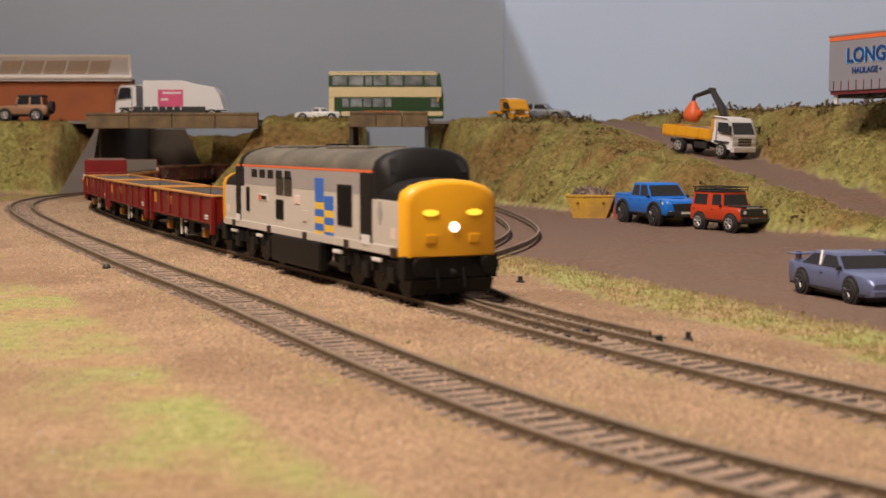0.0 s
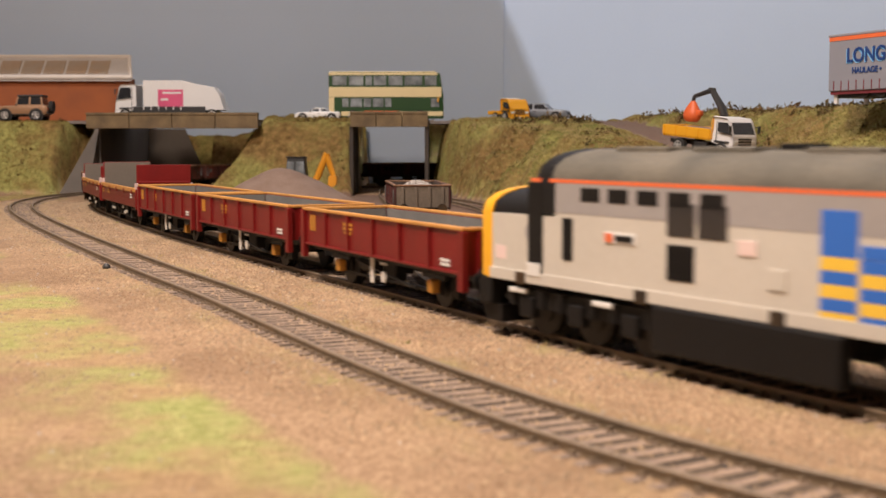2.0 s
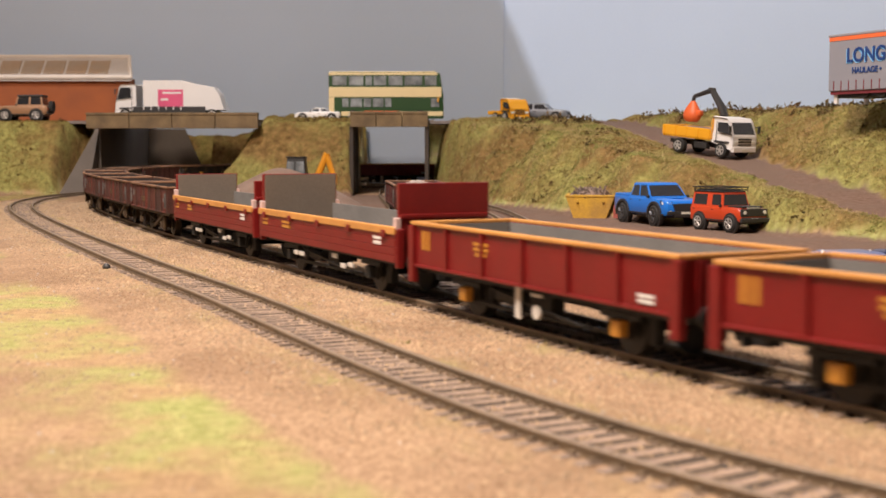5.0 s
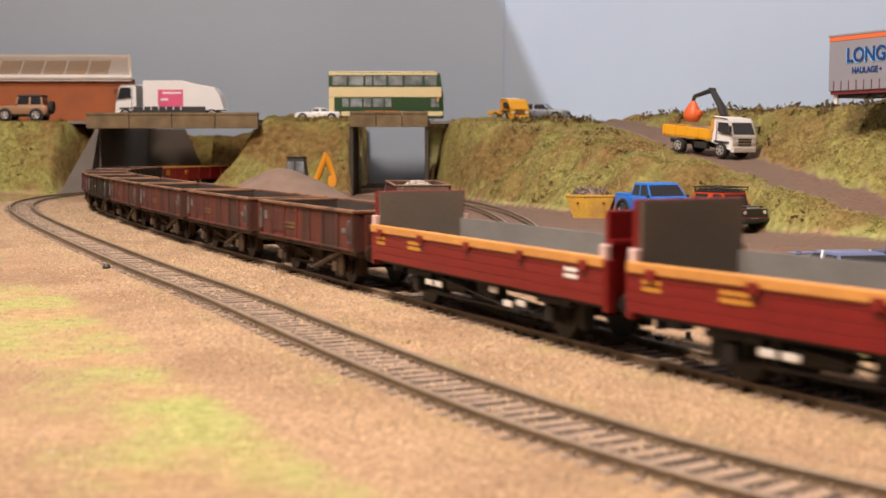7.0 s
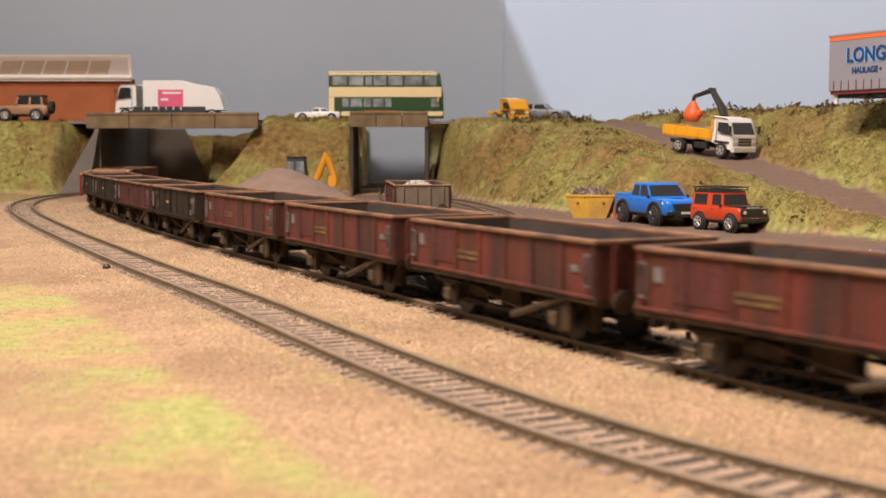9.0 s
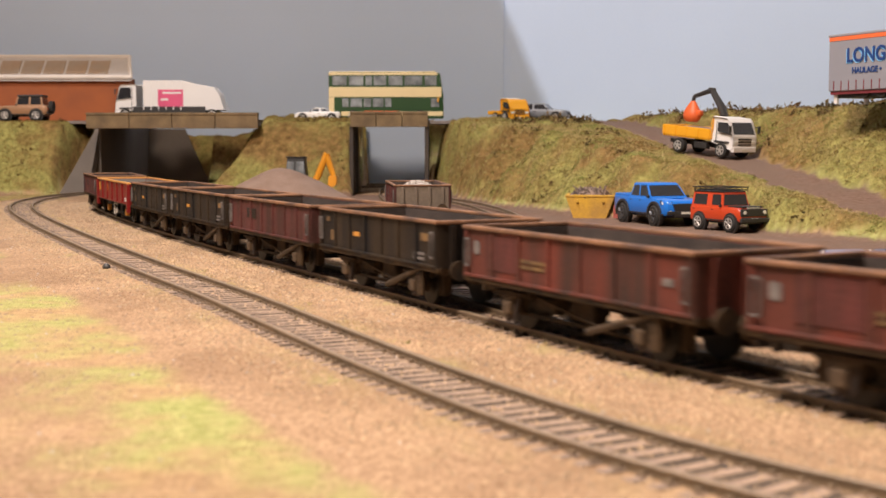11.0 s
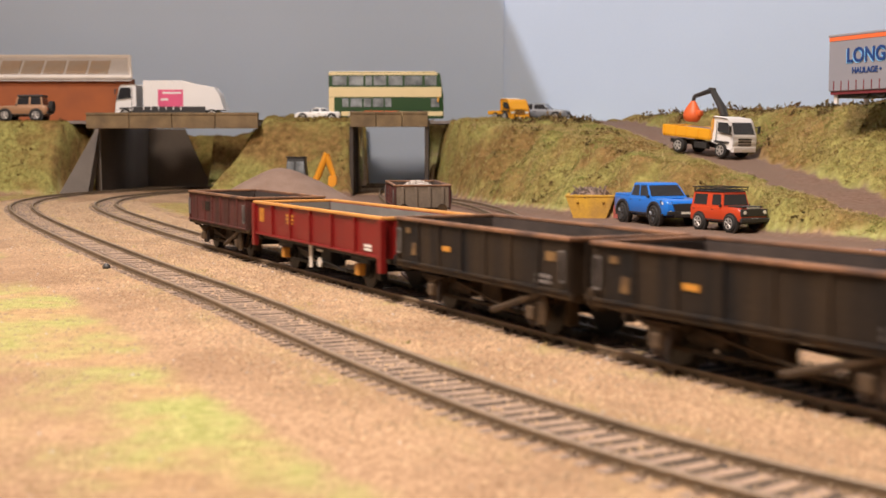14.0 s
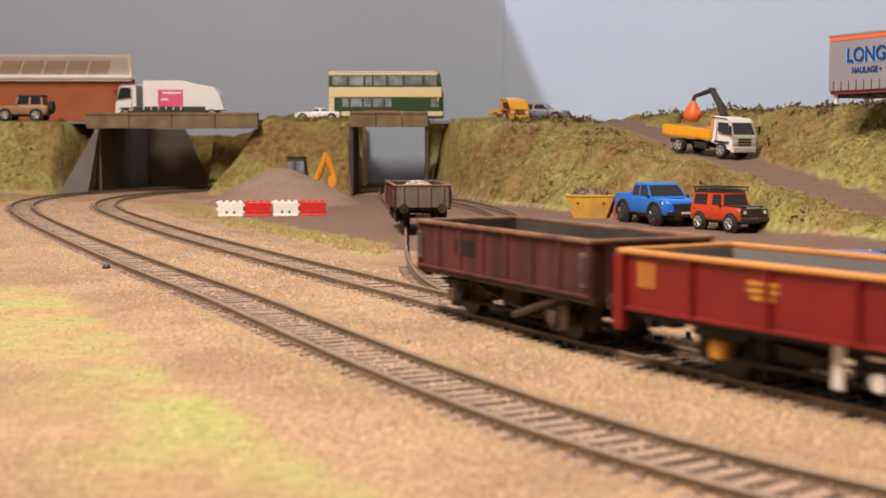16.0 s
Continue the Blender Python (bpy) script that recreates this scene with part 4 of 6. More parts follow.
def motions():
    for v, rear, front, pivot in VEHICLES:
        walk(v, running(rear, front, pivot))


# ---- road vehicles ----
TYRE = mat("black_tyre_rubber", (0.025, 0.023, 0.022), 0.85, 0, 0.2, 90, bump=0.1)
ALLOY = mat("silver_wheel", (0.62, 0.60, 0.58), 0.35, 0.6, 0.1, 60, bump=0)
TRIM = mat("black_plastic_trim", (0.03, 0.028, 0.028), 0.5, 0, 0.15, 60, bump=0.03)
CLEARLAMP = mat("clear_lamp_lens", (0.70, 0.68, 0.62), 0.15, 0, 0.05, 60, bump=0)
PLATE = mat("pale_plate", (0.70, 0.68, 0.60), 0.5, 0, 0.05, 60, bump=0)
PAINT = {
    "blue": mat("bright_blue_car_paint", (0.012, 0.17, 0.66), 0.3, 0, 0.05, 30, bump=0, coat=0.3),
    "orange": mat("orange_red_car_paint", (0.52, 0.055, 0.015), 0.35, 0, 0.06, 30, bump=0, coat=0.2),
    "moonstone": mat("metallic_lilac_blue_paint", (0.17, 0.20, 0.36), 0.32, 0.35, 0.06, 30, bump=0, coat=0.3),
    "navy": mat("dark_navy_car_paint", (0.03, 0.035, 0.08), 0.3, 0, 0.06, 30, bump=0, coat=0.3),
    "bronze": mat("bronze_car_paint", (0.36, 0.20, 0.11), 0.4, 0.2, 0.08, 30, bump=0),
    "white": mat("white_vehicle_paint", (0.78, 0.75, 0.73), 0.4, 0, 0.05, 30, bump=0),
    "yellow": mat("golden_yellow_vehicle_paint", (0.78, 0.36, 0.015), 0.45, 0, 0.08, 30, bump=0.02),
    "slate": mat("slate_grey_car_paint", (0.20, 0.21, 0.23), 0.4, 0.1, 0.05, 30, bump=0),
    "silver": mat("silver_car_paint", (0.42, 0.43, 0.46), 0.35, 0.3, 0.05, 30, bump=0),
}


def road_wheel(parent, x, y, r, w=4.0, rim=None, spokes=5):
    s = 1 if y > 0 else -1
    wh = new("wheel")
    wh.parent = parent
    part("tyre", Shape().cyl((x, y - s * w / 2, r), (x, y + s * w * 0.35, r), r, n=22).cyl((x, y + s * w * 0.35, r), (x, y + s * w / 2, r), r, r * 0.88, n=22), TYRE, wh)
    rm = Shape().cyl((x, y + s * w * 0.4, r), (x, y + s * (w / 2 + 0.15), r), r * 0.62, n=18)
    part("rim", rm, TRIM, wh)
    sp = Shape().cyl((x, y + s * w * 0.4, r), (x, y + s * (w / 2 + 0.5), r), r * 0.2, n=8)
    for k in range(spokes):
        a = 2 * math.pi * k / spokes + 0.3
        sp.cyl((x + r * 0.12 * math.cos(a), y + s * (w / 2 + 0.2), r + r * 0.12 * math.sin(a)), (x + r * 0.6 * math.cos(a), y + s * (w / 2 + 0.2), r + r * 0.6 * math.sin(a)), r * 0.11, n=5)
    ring = Shape()
    for k in range(16):
        a, b = 2 * math.pi * k / 16, 2 * math.pi * (k + 1) / 16
        ring.cyl((x + r * 0.6 * math.cos(a), y + s * (w / 2 + 0.1), r + r * 0.6 * math.sin(a)), (x + r * 0.6 * math.cos(b), y + s * (w / 2 + 0.1), r + r * 0.6 * math.sin(b)), r * 0.07, n=4)
    part("spokes", sp.add(ring.v, ring.f), rim or ALLOY, wh)


def hull(stations, c=1.3):
    """Car body skin through stations of x, floor, top and half width."""
    rings = []
    for x, z0, z1, w in stations:
        k = min(c, (z1 - z0) * 0.3)
        rings.append([(x, -w * 0.94, z0), (x, -w, z0 + k), (x, -w * 1.0, z1 - k * 1.1), (x, -w + k * 0.35, z1 - k * 0.35), (x, -w + k * 1.3, z1), (x, w - k * 1.3, z1), (x, w - k * 0.35, z1 - k * 0.35), (x, w, z1 - k * 1.1), (x, w, z0 + k), (x, w * 0.94, z0)])
    return Shape().loft(rings)


def between(a, b, u):
    return tuple(p + (q - p) * u for p, q in zip(a, b))


def pane(quad, inset, out):
    """A thin panel laid on a quad, inset from its edges, standing out along its normal."""
    c = [sum(p[i] for p in quad) / 4 for i in range(3)]
    n = (Vector(quad[1]) - Vector(quad[0])).cross(Vector(quad[3]) - Vector(quad[0])).normalized()
    q = [Vector(between(p, c, inset)) for p in quad]
    return Shape().loft([[p - n * 0.25 for p in q], [p + n * out for p in q]])


def car(name, x, y, z, rz, paint, L, W, belt, roof, cabin, wb, wr, label, category="car", hood=None, floor=4.0, boot=None, group="road vehicles", rim=None, rx=0.0, ry=0.0, panes=((0.04, 0.5), (0.54, 0.96)), trims=TRIM, tray=None, high=False, s=1.0, spokes=5):
    """cabin: x of windscreen foot, windscreen head, rear head, rear foot. x points forward."""
    v = thing(name, x, y, z, rz, label, category, group, rx, ry, s)
    h, w = L / 2, W / 2
    hood = hood or belt
    boot = boot or belt
    f0, f1, r1, r0 = cabin
    body = part("body", hull([(-h, floor + 2, boot - 1.2, w * 0.9), (-h + 1.5, floor + 0.8, boot, w * 0.98), (r0, floor, belt, w), (f0, floor, belt, w), (h - 5, floor, hood - 0.5, w * 0.98), (h - 1.2, floor + 0.5, hood - 1.4, w * 0.93), (h, floor + 1.5, hood - 2.8, w * 0.86)]), paint, v, smooth=True)
    q = w * 0.78
    lo = [(f0, -w + 0.7, belt - 0.4), (f0, w - 0.7, belt - 0.4), (r0, w - 0.7, belt - 0.4), (r0, -w + 0.7, belt - 0.4)]
    hi = [(f1, -q, roof), (f1, q, roof), (r1, q, roof), (r1, -q, roof)]
    mid = [between(a, b, 0.9) for a, b in zip(lo, hi)]
    cap = [((a[0] * 0.93 + (f1 + r1) / 2 * 0.07), a[1] * 0.9, roof + 0.25) for a in hi]
    part("cabin", Shape().loft([lo, mid, [(p[0], p[1] * 0.98, roof - 0.1) for p in hi], cap]), paint, body, smooth=True)
    m0, m1 = [between(a, b, 0.1) for a, b in zip(lo, hi)], [between(a, b, 0.88) for a, b in zip(lo, hi)]
    part("windscreen", pane([m0[0], m0[1], m1[1], m1[0]], 0.07, 0.12), GLASS, body)
    part("rear_window", pane([m0[2], m0[3], m1[3], m1[2]], 0.09, 0.12), GLASS, body)
    for a, b, sd in ((0, 3, -1), (1, 2, 1)):
        for u0, u1 in panes:
            qd = [between(m0[a], m0[b], u0), between(m0[a], m0[b], u1), between(m1[a], m1[b], u1), between(m1[a], m1[b], u0)]
            part("side_window", pane(qd if sd > 0 else qd[::-1], 0.08, 0.12), GLASS, body)
            part("door_handle", Shape().box(qd[1][0] + 0.6, qd[1][0] + 2.4, sd * w - 0.2, sd * w + 0.25, belt - 2.2, belt - 1.7), trims, body)
        part("mirror", Shape().box(f0 - 2.6, f0 - 1.2, sd * (w + 0.2) - 0.9, sd * (w + 0.2) + 1.1, belt - 0.2, belt + 1.4, 0.3), trims, body)
        part("side_trim", Shape().box(-h + 3, h - 3, sd * w - 0.3, sd * w + 0.3, floor + 0.3, floor + 1.2, 0.15), trims, body)
        for ax in (-wb / 2, wb / 2):
            part("wheel_arch", Shape().cyl((ax, sd * (w - 1.5), wr), (ax, sd * (w + 0.22), wr), wr * 1.22, n=22), trims, body)
            road_wheel(v, ax, sd * (w - 1.2), wr, 4.2 if not high else 5.2, rim, spokes)
        part("headlight", Shape().box(h - 1.6, h - 0.1, sd * w * 0.62 - 1.9, sd * w * 0.62 + 1.9, hood - 5.0, hood - 3.0, 0.3), CLEARLAMP, body)
        part("tail_light", Shape().box(-h - 0.1, -h + 1, sd * w * 0.76 - 1.2, sd * w * 0.76 + 1.2, boot - 4.6, boot - 2.4, 0.2), LINE_RED, body)
    part("grille", Shape().box(h - 1, h + 0.25, -w * 0.42, w * 0.42, hood - 5.4, hood - 2.9, 0.2), trims, body)
    part("front_bumper", Shape().box(h - 2, h + 0.9, -w * 0.9, w * 0.9, floor + 0.6, floor + 3, 0.5), trims if high else paint, body)
    part("rear_bumper", Shape().box(-h - 0.7, -h + 1.5, -w * 0.9, w * 0.9, floor + 1.6, floor + 3.8, 0.5), trims, body)
    part("number_plate", Shape().box(h + 0.8, h + 1.0, -3.2, 3.2, floor + 1.2, floor + 2.6), PLATE, body)
    part("underside", Shape().box(-h + 4, h - 4, -w * 0.8, w * 0.8, floor - 1.4, floor + 0.5), TRIM, body)
    return v


DARKALLOY = mat("dark_grey_wheel", (0.10, 0.10, 0.105), 0.4, 0.5, 0.15, 60, bump=0)
lr = car("off_road_car", 171, 786, height(171, 786), -62, PAINT["orange"], 50, 23.5, 16.0, 25.2, (7.5, 5.5, -24.2, -24.6), 31, 5.6, "orange-red boxy off-road car with a black roof rack", s=0.91, floor=6.5, hood=16.2, high=True, panes=((0.05, 0.36), (0.5, 0.95)))
part("bonnet_panel", Shape().box(9, 23, -8.5, 8.5, 15.7, 16.7, 0.4), TRIM, lr)
part("roof_cap", Shape().box(-24, 5, -9.6, 9.6, 25.0, 25.9, 0.4), TRIM, lr)
rack = part("roof_rack", Shape().box(-24, 7, -11, -10.2, 28, 28.7).box(-24, 7, 10.2, 11, 28, 28.7).box(-24, -23.2, -11, 11, 28, 28.7).box(6.2, 7, -11, 11, 28, 28.7), TRIM, lr)
for k in range(8):
    part("rack_bar", Shape().box(-23 + k * 4.1, -22.3 + k * 4.1, -10.6, 10.6, 26.2, 26.9), TRIM, rack)
for k in range(6):
    for sd in (-1, 1):
        part("rack_post", Shape().cyl((-22 + k * 5.6, sd * 10.5, 25.6), (-22 + k * 5.6, sd * 10.7, 28.3), 0.35, n=5), TRIM, rack)
part("grille_panel", Shape().box(23.8, 25.6, -5.6, 5.6, 10.4, 15.2, 0.3), TRIM, lr)
part("bull_bar", Shape().box(24.5, 27, -12, 12, 6.4, 9.0, 0.5), TRIM, lr)
part("lettering_bar", Shape().box(23.5, 24.2, -5, 5, 15.2, 16.2), ALLOY, lr)
for sd in (-1, 1):
    part("lamp_panel", Shape().box(23.6, 25.4, sd * 8.2 - 2.6, sd * 8.2 + 2.6, 10.2, 15.0, 0.3), TRIM, lr)
    part("round_headlight", Shape().cyl((25.2, sd * 8.2, 12.9), (25.8, sd * 8.2, 12.9), 1.2, n=14), CLEARLAMP, lr)

pk = car("pickup_truck", 140, 857, height(140, 857), -71, PAINT["blue"], 72, 27.5, 17.8, 26.6, (15, 6, -11.0, -13.5), 43, 6.6, "bright blue pickup truck with big black tyres", s=1.01, floor=7.0, hood=17.6, boot=18.4, high=True, rim=DARKALLOY, spokes=6)
part("cargo_bed", Shape().box(-34, -15, -10.5, 10.5, 17.2, 18.75), TRIM, pk)
for sd in (-1, 1):
    part("bed_side", Shape().box(-35, -14.6, sd * 12 - 1.1, sd * 12 + 1.1, 16.5, 19.3, 0.5), PAINT["blue"], pk)
part("tailgate", Shape().box(-35.6, -33.8, -12, 12, 12, 19.3, 0.5), PAINT["blue"], pk)
part("bonnet_scoop", Shape().box(17, 27, -4.2, 4.2, 17.0, 18.3, 0.5), PAINT["blue"], pk)
part("bonnet_crease", Shape().prism([(14, 17.4), (34, 15.6), (34, 16.4), (14, 18.2)], -9.5, -8.6).prism([(14, 17.4), (34, 15.6), (34, 16.4), (14, 18.2)], 8.6, 9.5), PAINT["blue"], pk)
part("wide_grille", Shape().loft([[(35.2, -7.5, 9.5), (35.2, 7.5, 9.5), (35.2, 9.4, 14.6), (35.2, -9.4, 14.6)], [(36.8, -7.0, 10), (36.8, 7.0, 10), (36.5, 8.8, 14.4), (36.5, -8.8, 14.4)]]), TRIM, pk, "black trapezoid grille")
part("skid_plate", Shape().box(33, 36.9, -8, 8, 6.2, 8.6, 0.5), TRIM, pk)
for sd in (-1, 1):
    part("lamp_surround", Shape().loft([[(30, sd * 13.9, 13.4), (36.0, sd * 9.0, 12.8), (35.8, sd * 9.0, 15.8), (29, sd * 13.9, 16.6)], [(30, sd * 12.5, 13.4), (34.5, sd * 8.5, 12.8), (34.5, sd * 8.5, 15.8), (29, sd * 12.5, 16.6)]]), TRIM, pk)
    part("swept_headlight", Shape().loft([[(31.5, sd * 13.9, 14.0), (36.1, sd * 10.0, 13.6), (36.0, sd * 10.0, 15.2), (31, sd * 13.9, 15.9)], [(31, sd * 13, 14.0), (35, sd * 9.5, 13.6), (35, sd * 9.5, 15.2), (30.5, sd * 13, 15.9)]]), CLEARLAMP, pk)
    part("fog_lamp", Shape().cyl((35.4, sd * 10.4, 9.6), (36.4, sd * 10.2, 9.6), 0.9, n=10), CLEARLAMP, pk)
    for ax in (-21.5, 21.5):
        part("arch_flare", Shape().loft([[(ax + r * math.cos(a), sd * yy, 6.6 + r * math.sin(a)) for a in np.linspace(-0.15, math.pi + 0.15, 15) for r in (9.2,)] + [(ax + 7.6 * math.cos(a), sd * yy, 6.6 + 7.6 * math.sin(a)) for a in np.linspace(math.pi + 0.15, -0.15, 15)] for yy in (12.6, 14.8)]), TRIM, pk)

sc = car("hatchback_car", 139, 441, height(139, 441), -77, PAINT["moonstone"], 58, 23.5, 11.0, 16.2, (11, 3.5, -12, -21), 34, 4.4, "lilac-blue metallic sports hatchback with a rear spoiler", rim=DARKALLOY, s=0.94, floor=2.8, hood=10.6, boot=11.8)
sp = part("spoiler", Shape().box(-30.5, -24, -11, 11, 13.6, 14.3, 0.3), PAINT["moonstone"], sc, "raised rear wing")
for sd in (-1, 1):
    part("spoiler_leg", Shape().box(-28, -25.5, sd * 8 - 0.5, sd * 8 + 0.5, 12, 14.8), PAINT["moonstone"], sp)
    part("pale_pillar", Shape().cyl((-5, sd * 11.1, 11.6), (-6.5, sd * 9.3, 16.6), 0.5, n=6), PAINT["white"], sc)
car("saloon_car", 183, 480, height(183, 480), -74, PAINT["navy"], 58, 23, 11.6, 17.6, (10, 3, -13, -20), 34, 4.4, "dark navy saloon car parked by the bank", floor=3)
car("sports_car", -134, 1416, 71.6, 180, PAINT["white"], 48, 23, 10.5, 14.6, (9, 3, -7, -16), 31, 4.2, "white low sports car on the embankment road", floor=2.6)
jp = car("jeep", -448, 1412, 72.0, 180, PAINT["bronze"], 56, 24, 16.5, 27, (6, 3, -22, -24), 33, 6.2, "bronze jeep with a dark top outside the brick building", floor=6.5, high=True)
part("soft_top", Shape().box(-23, 3.5, -10.6, 10.6, 25.5, 28, 0.9), TRIM, jp)
part("spare_wheel", Shape().cyl((-28.2, 0, 15), (-32, 0, 15), 6.6, n=18), TYRE, jp)
car("estate_car", 104, 1372, height(104, 1372) + 0.3, -20, PAINT["slate"], 54, 23, 11.4, 17.4, (9, 3, -18, -23), 33, 4.3, "slate-grey estate car on the plateau road", floor=3)


def cab_lorry(name, x, y, z, rz, paint, label, category, s=1.0, ry=0.0, L=80, W=26, cabL=20, cabH=29, floor=6, wr=5.4):
    """A lorry chassis with a forward-control cab; the load body is added by the caller."""
    v = thing(name, x, y, z, rz, label, category, "road vehicles", 0, ry, s)
    h, w = L / 2, W / 2
    for sd in (-1, 1):
        part("chassis_rail", Shape().box(-h + 1, h - 4, sd * 5 - 1, sd * 5 + 1, 6.5, 9.5, 0.2), TRIM, v)
        part("side_box", Shape().box(-4, 8, sd * (w - 3.5) - 2, sd * (w - 3.5) + 2, 5, 9.5, 0.4), TRIM, v)
        for ax in (-h + 15, h - 11):
            road_wheel(v, ax, sd * (w - 2.2), wr, 4.4)
        part("mudguard", Shape().box(h - 18, h - 4.5, sd * (w - 1.6) - 1.4, sd * (w - 1.6) + 1.5, 2 * wr, 2 * wr + 1.3, 0.4), TRIM, v)
    x0, x1 = h - cabL, h
    top = cabH
    prof = [(x0, floor + 5), (x1 - 1.5, floor), (x1, floor + 2), (x1 - 0.3, floor + 10), (x1 - 4.6, top - 2.4), (x1 - 7, top), (x0 + 1, top + 0.4), (x0, top - 1)]
    cab = part("cab", Shape().loft([[(a, -w + 1.5, b + 0.6 if b > floor + 11 else b) for a, b in prof], [(a, -w, b) for a, b in prof], [(a, w, b) for a, b in prof], [(a, w - 1.5, b) for a, b in prof]]), paint, v)
    part("windscreen", pane([(x1 - 0.9, -w + 1.2, floor + (top - floor) * 0.5), (x1 - 0.9, w - 1.2, floor + (top - floor) * 0.5), (x1 - 4.7, w - 1.8, top - 2.8), (x1 - 4.7, -w + 1.8, top - 2.8)], 0.04, 0.25), GLASS, cab)
    for sd in (-1, 1):
        part("side_window", Shape().prism([(x0 + 6, floor + (top - floor) * 0.56), (x1 - 2.2, floor + (top - floor) * 0.5), (x1 - 6, top - 3.2), (x0 + 6, top - 3.2)], sd * w - 0.2, sd * w + 0.25), GLASS, cab)
        part("door_line", Shape().box(x0 + 4.6, x0 + 5.0, sd * w - 0.1, sd * w + 0.14, floor + 5, top - 3), TRIM, cab)
        part("headlight", Shape().box(x1 - 1, x1 + 0.3, sd * (w - 3.4) - 2.4, sd * (w - 3.4) + 2.4, floor + 4.4, floor + 6.8, 0.3), CLEARLAMP, cab)
        part("mirror_arm", Shape().cyl((x1 - 3, sd * w, top - 6), (x1 - 1, sd * (w + 3), top - 6), 0.35, n=5).box(x1 - 1.6, x1 - 0.4, sd * (w + 3) - 1.2, sd * (w + 3) + 1.2, top - 10.5, top - 5, 0.3), TRIM, cab)
    for k in range(3):
        part("grille_slot", Shape().box(x1 - 0.6, x1 + 0.3, -w + 6, w - 6, floor + 3.6 + k * 2.0, floor + 4.6 + k * 2.0), TRIM, cab)
    part("bumper", Shape().box(x1 - 2, x1 + 0.8, -w + 0.5, w - 0.5, floor - 1.2, floor + 2.6, 0.5), paint, cab)
    part("number_plate", Shape().box(x1 + 0.8, x1 + 1, -3.5, 3.5, floor - 0.6, floor + 0.9), PLATE, cab)
    return v


SAND = mat("brown_pile_sand", (0.225, 0.148, 0.11), 0.95, 0, 0.2, 60, second=(0.27, 0.185, 0.143), bump=0.6)
ORANGE_GRAB = mat("orange_red_grab_paint", (0.72, 0.13, 0.03), 0.5, 0, 0.1, 40, bump=0.03)

tp = cab_lorry("tipper_lorry", 194, 966, height(194, 966) + 0.4, -52, PAINT["white"], "white-cab tipper lorry with yellow body and crane grab", "lorry", ry=5.4, L=66, W=26, cabL=20.5, cabH=28.5)
bed = part("tipper_body", Shape().box(-34, 12, -12.6, 12.6, 11.5, 13.2, 0.3), PAINT["yellow"], tp, "golden-yellow dropside body")
for sd in (-1, 1):
    part("dropside", Shape().box(-34, 12, sd * 12.4 - 0.6, sd * 12.4 + 0.6, 12.5, 19.6, 0.3), PAINT["yellow"], bed)
    for k in range(5):
        part("side_rib", Shape().box(-33 + k * 10.8, -32 + k * 10.8, sd * 13.1 - 0.3, sd * 13.1 + 0.4, 12.5, 19.3), PAINT["yellow"], bed)
part("tailboard", Shape().box(-34.8, -33.6, -12.6, 12.6, 12.5, 19.6, 0.3), PAINT["yellow"], bed)
part("headboard", Shape().box(11.4, 12.8, -12.6, 12.6, 12.5, 19.6, 0.3), PAINT["yellow"], bed)
part("frame_bar", Shape().box(-6, 13.5, 10.6, 12.4, 26.4, 28.0, 0.4).box(11.6, 13.4, -12, 12.4, 26.2, 27.8, 0.4).box(11.6, 13.4, 10.6, 12.4, 19, 27).box(11.6, 13.4, -12.4, -10.6, 19, 27), PAINT["yellow"], bed, "yellow frame behind the cab")
part("earth_load", Shape().loft([[(-33, -11.6, 13.4), (11, -11.6, 13.4), (11, 11.6, 13.4), (-33, 11.6, 13.4)], [(-30, -9, 18.0), (8, -9, 18.0), (8, 9, 18.0), (-30, 9, 18.0)], [(-20, -4, 19.6), (0, -4, 19.6), (0, 4, 19.6), (-20, 4, 19.6)]]), SAND, bed)
cr = part("crane_arm", Shape().cyl((9, 4, 18), (9, 4, 30), 3.0, n=10).cyl((9, 4, 29), (4.5, 4, 37), 3.0, 2.8, n=8).cyl((4.5, 4, 36.5), (-4, 4, 46.5), 2.7, 2.2, n=8).box(-7.4, -1.6, 2.4, 5.6, 44.5, 48.6, 0.8).cyl((-4, 4, 47), (-20, 3.4, 41.5), 2.0, 1.5, n=8).cyl((-20, 3.4, 42), (-21, 3.4, 37.5), 1.4, n=8), TRIM, tp, "black folding crane arm")
part("hydraulic_ram", Shape().cyl((8, 7.0, 30), (-1, 6.2, 43), 0.7, n=6), ALLOY, cr)
part("clamshell_grab", Shape().loft([[(-21 + r * math.cos(a), 3.4 + r * math.sin(a) * 0.8, z) for a in np.linspace(0, 2 * math.pi, 12, endpoint=False)] for r, z in ((1.2, 38.5), (2.8, 36.5), (6.2, 31), (7.4, 27.5), (6.8, 24.5), (4.6, 22.5))]).box(-22, -12, 1, 6, 27, 31.5, 1.2), ORANGE_GRAB, cr, "orange-red clamshell grab", smooth=True)

yl = cab_lorry("yellow_lorry", 67, 1360, height(67, 1360) - 1.0, -58, PAINT["yellow"], "golden-yellow lorry cab with a white beacon bar", "lorry", L=44, W=25, cabL=19, cabH=24, floor=4, s=0.95)
part("beacon_bar", Shape().box(7, 10, -8, 8, 23.4, 25.4, 0.5), PAINT["white"], yl)
part("flat_bed", Shape().box(-22, 3.5, -12, 12, 8, 12, 0.8), PAINT["yellow"], yl)

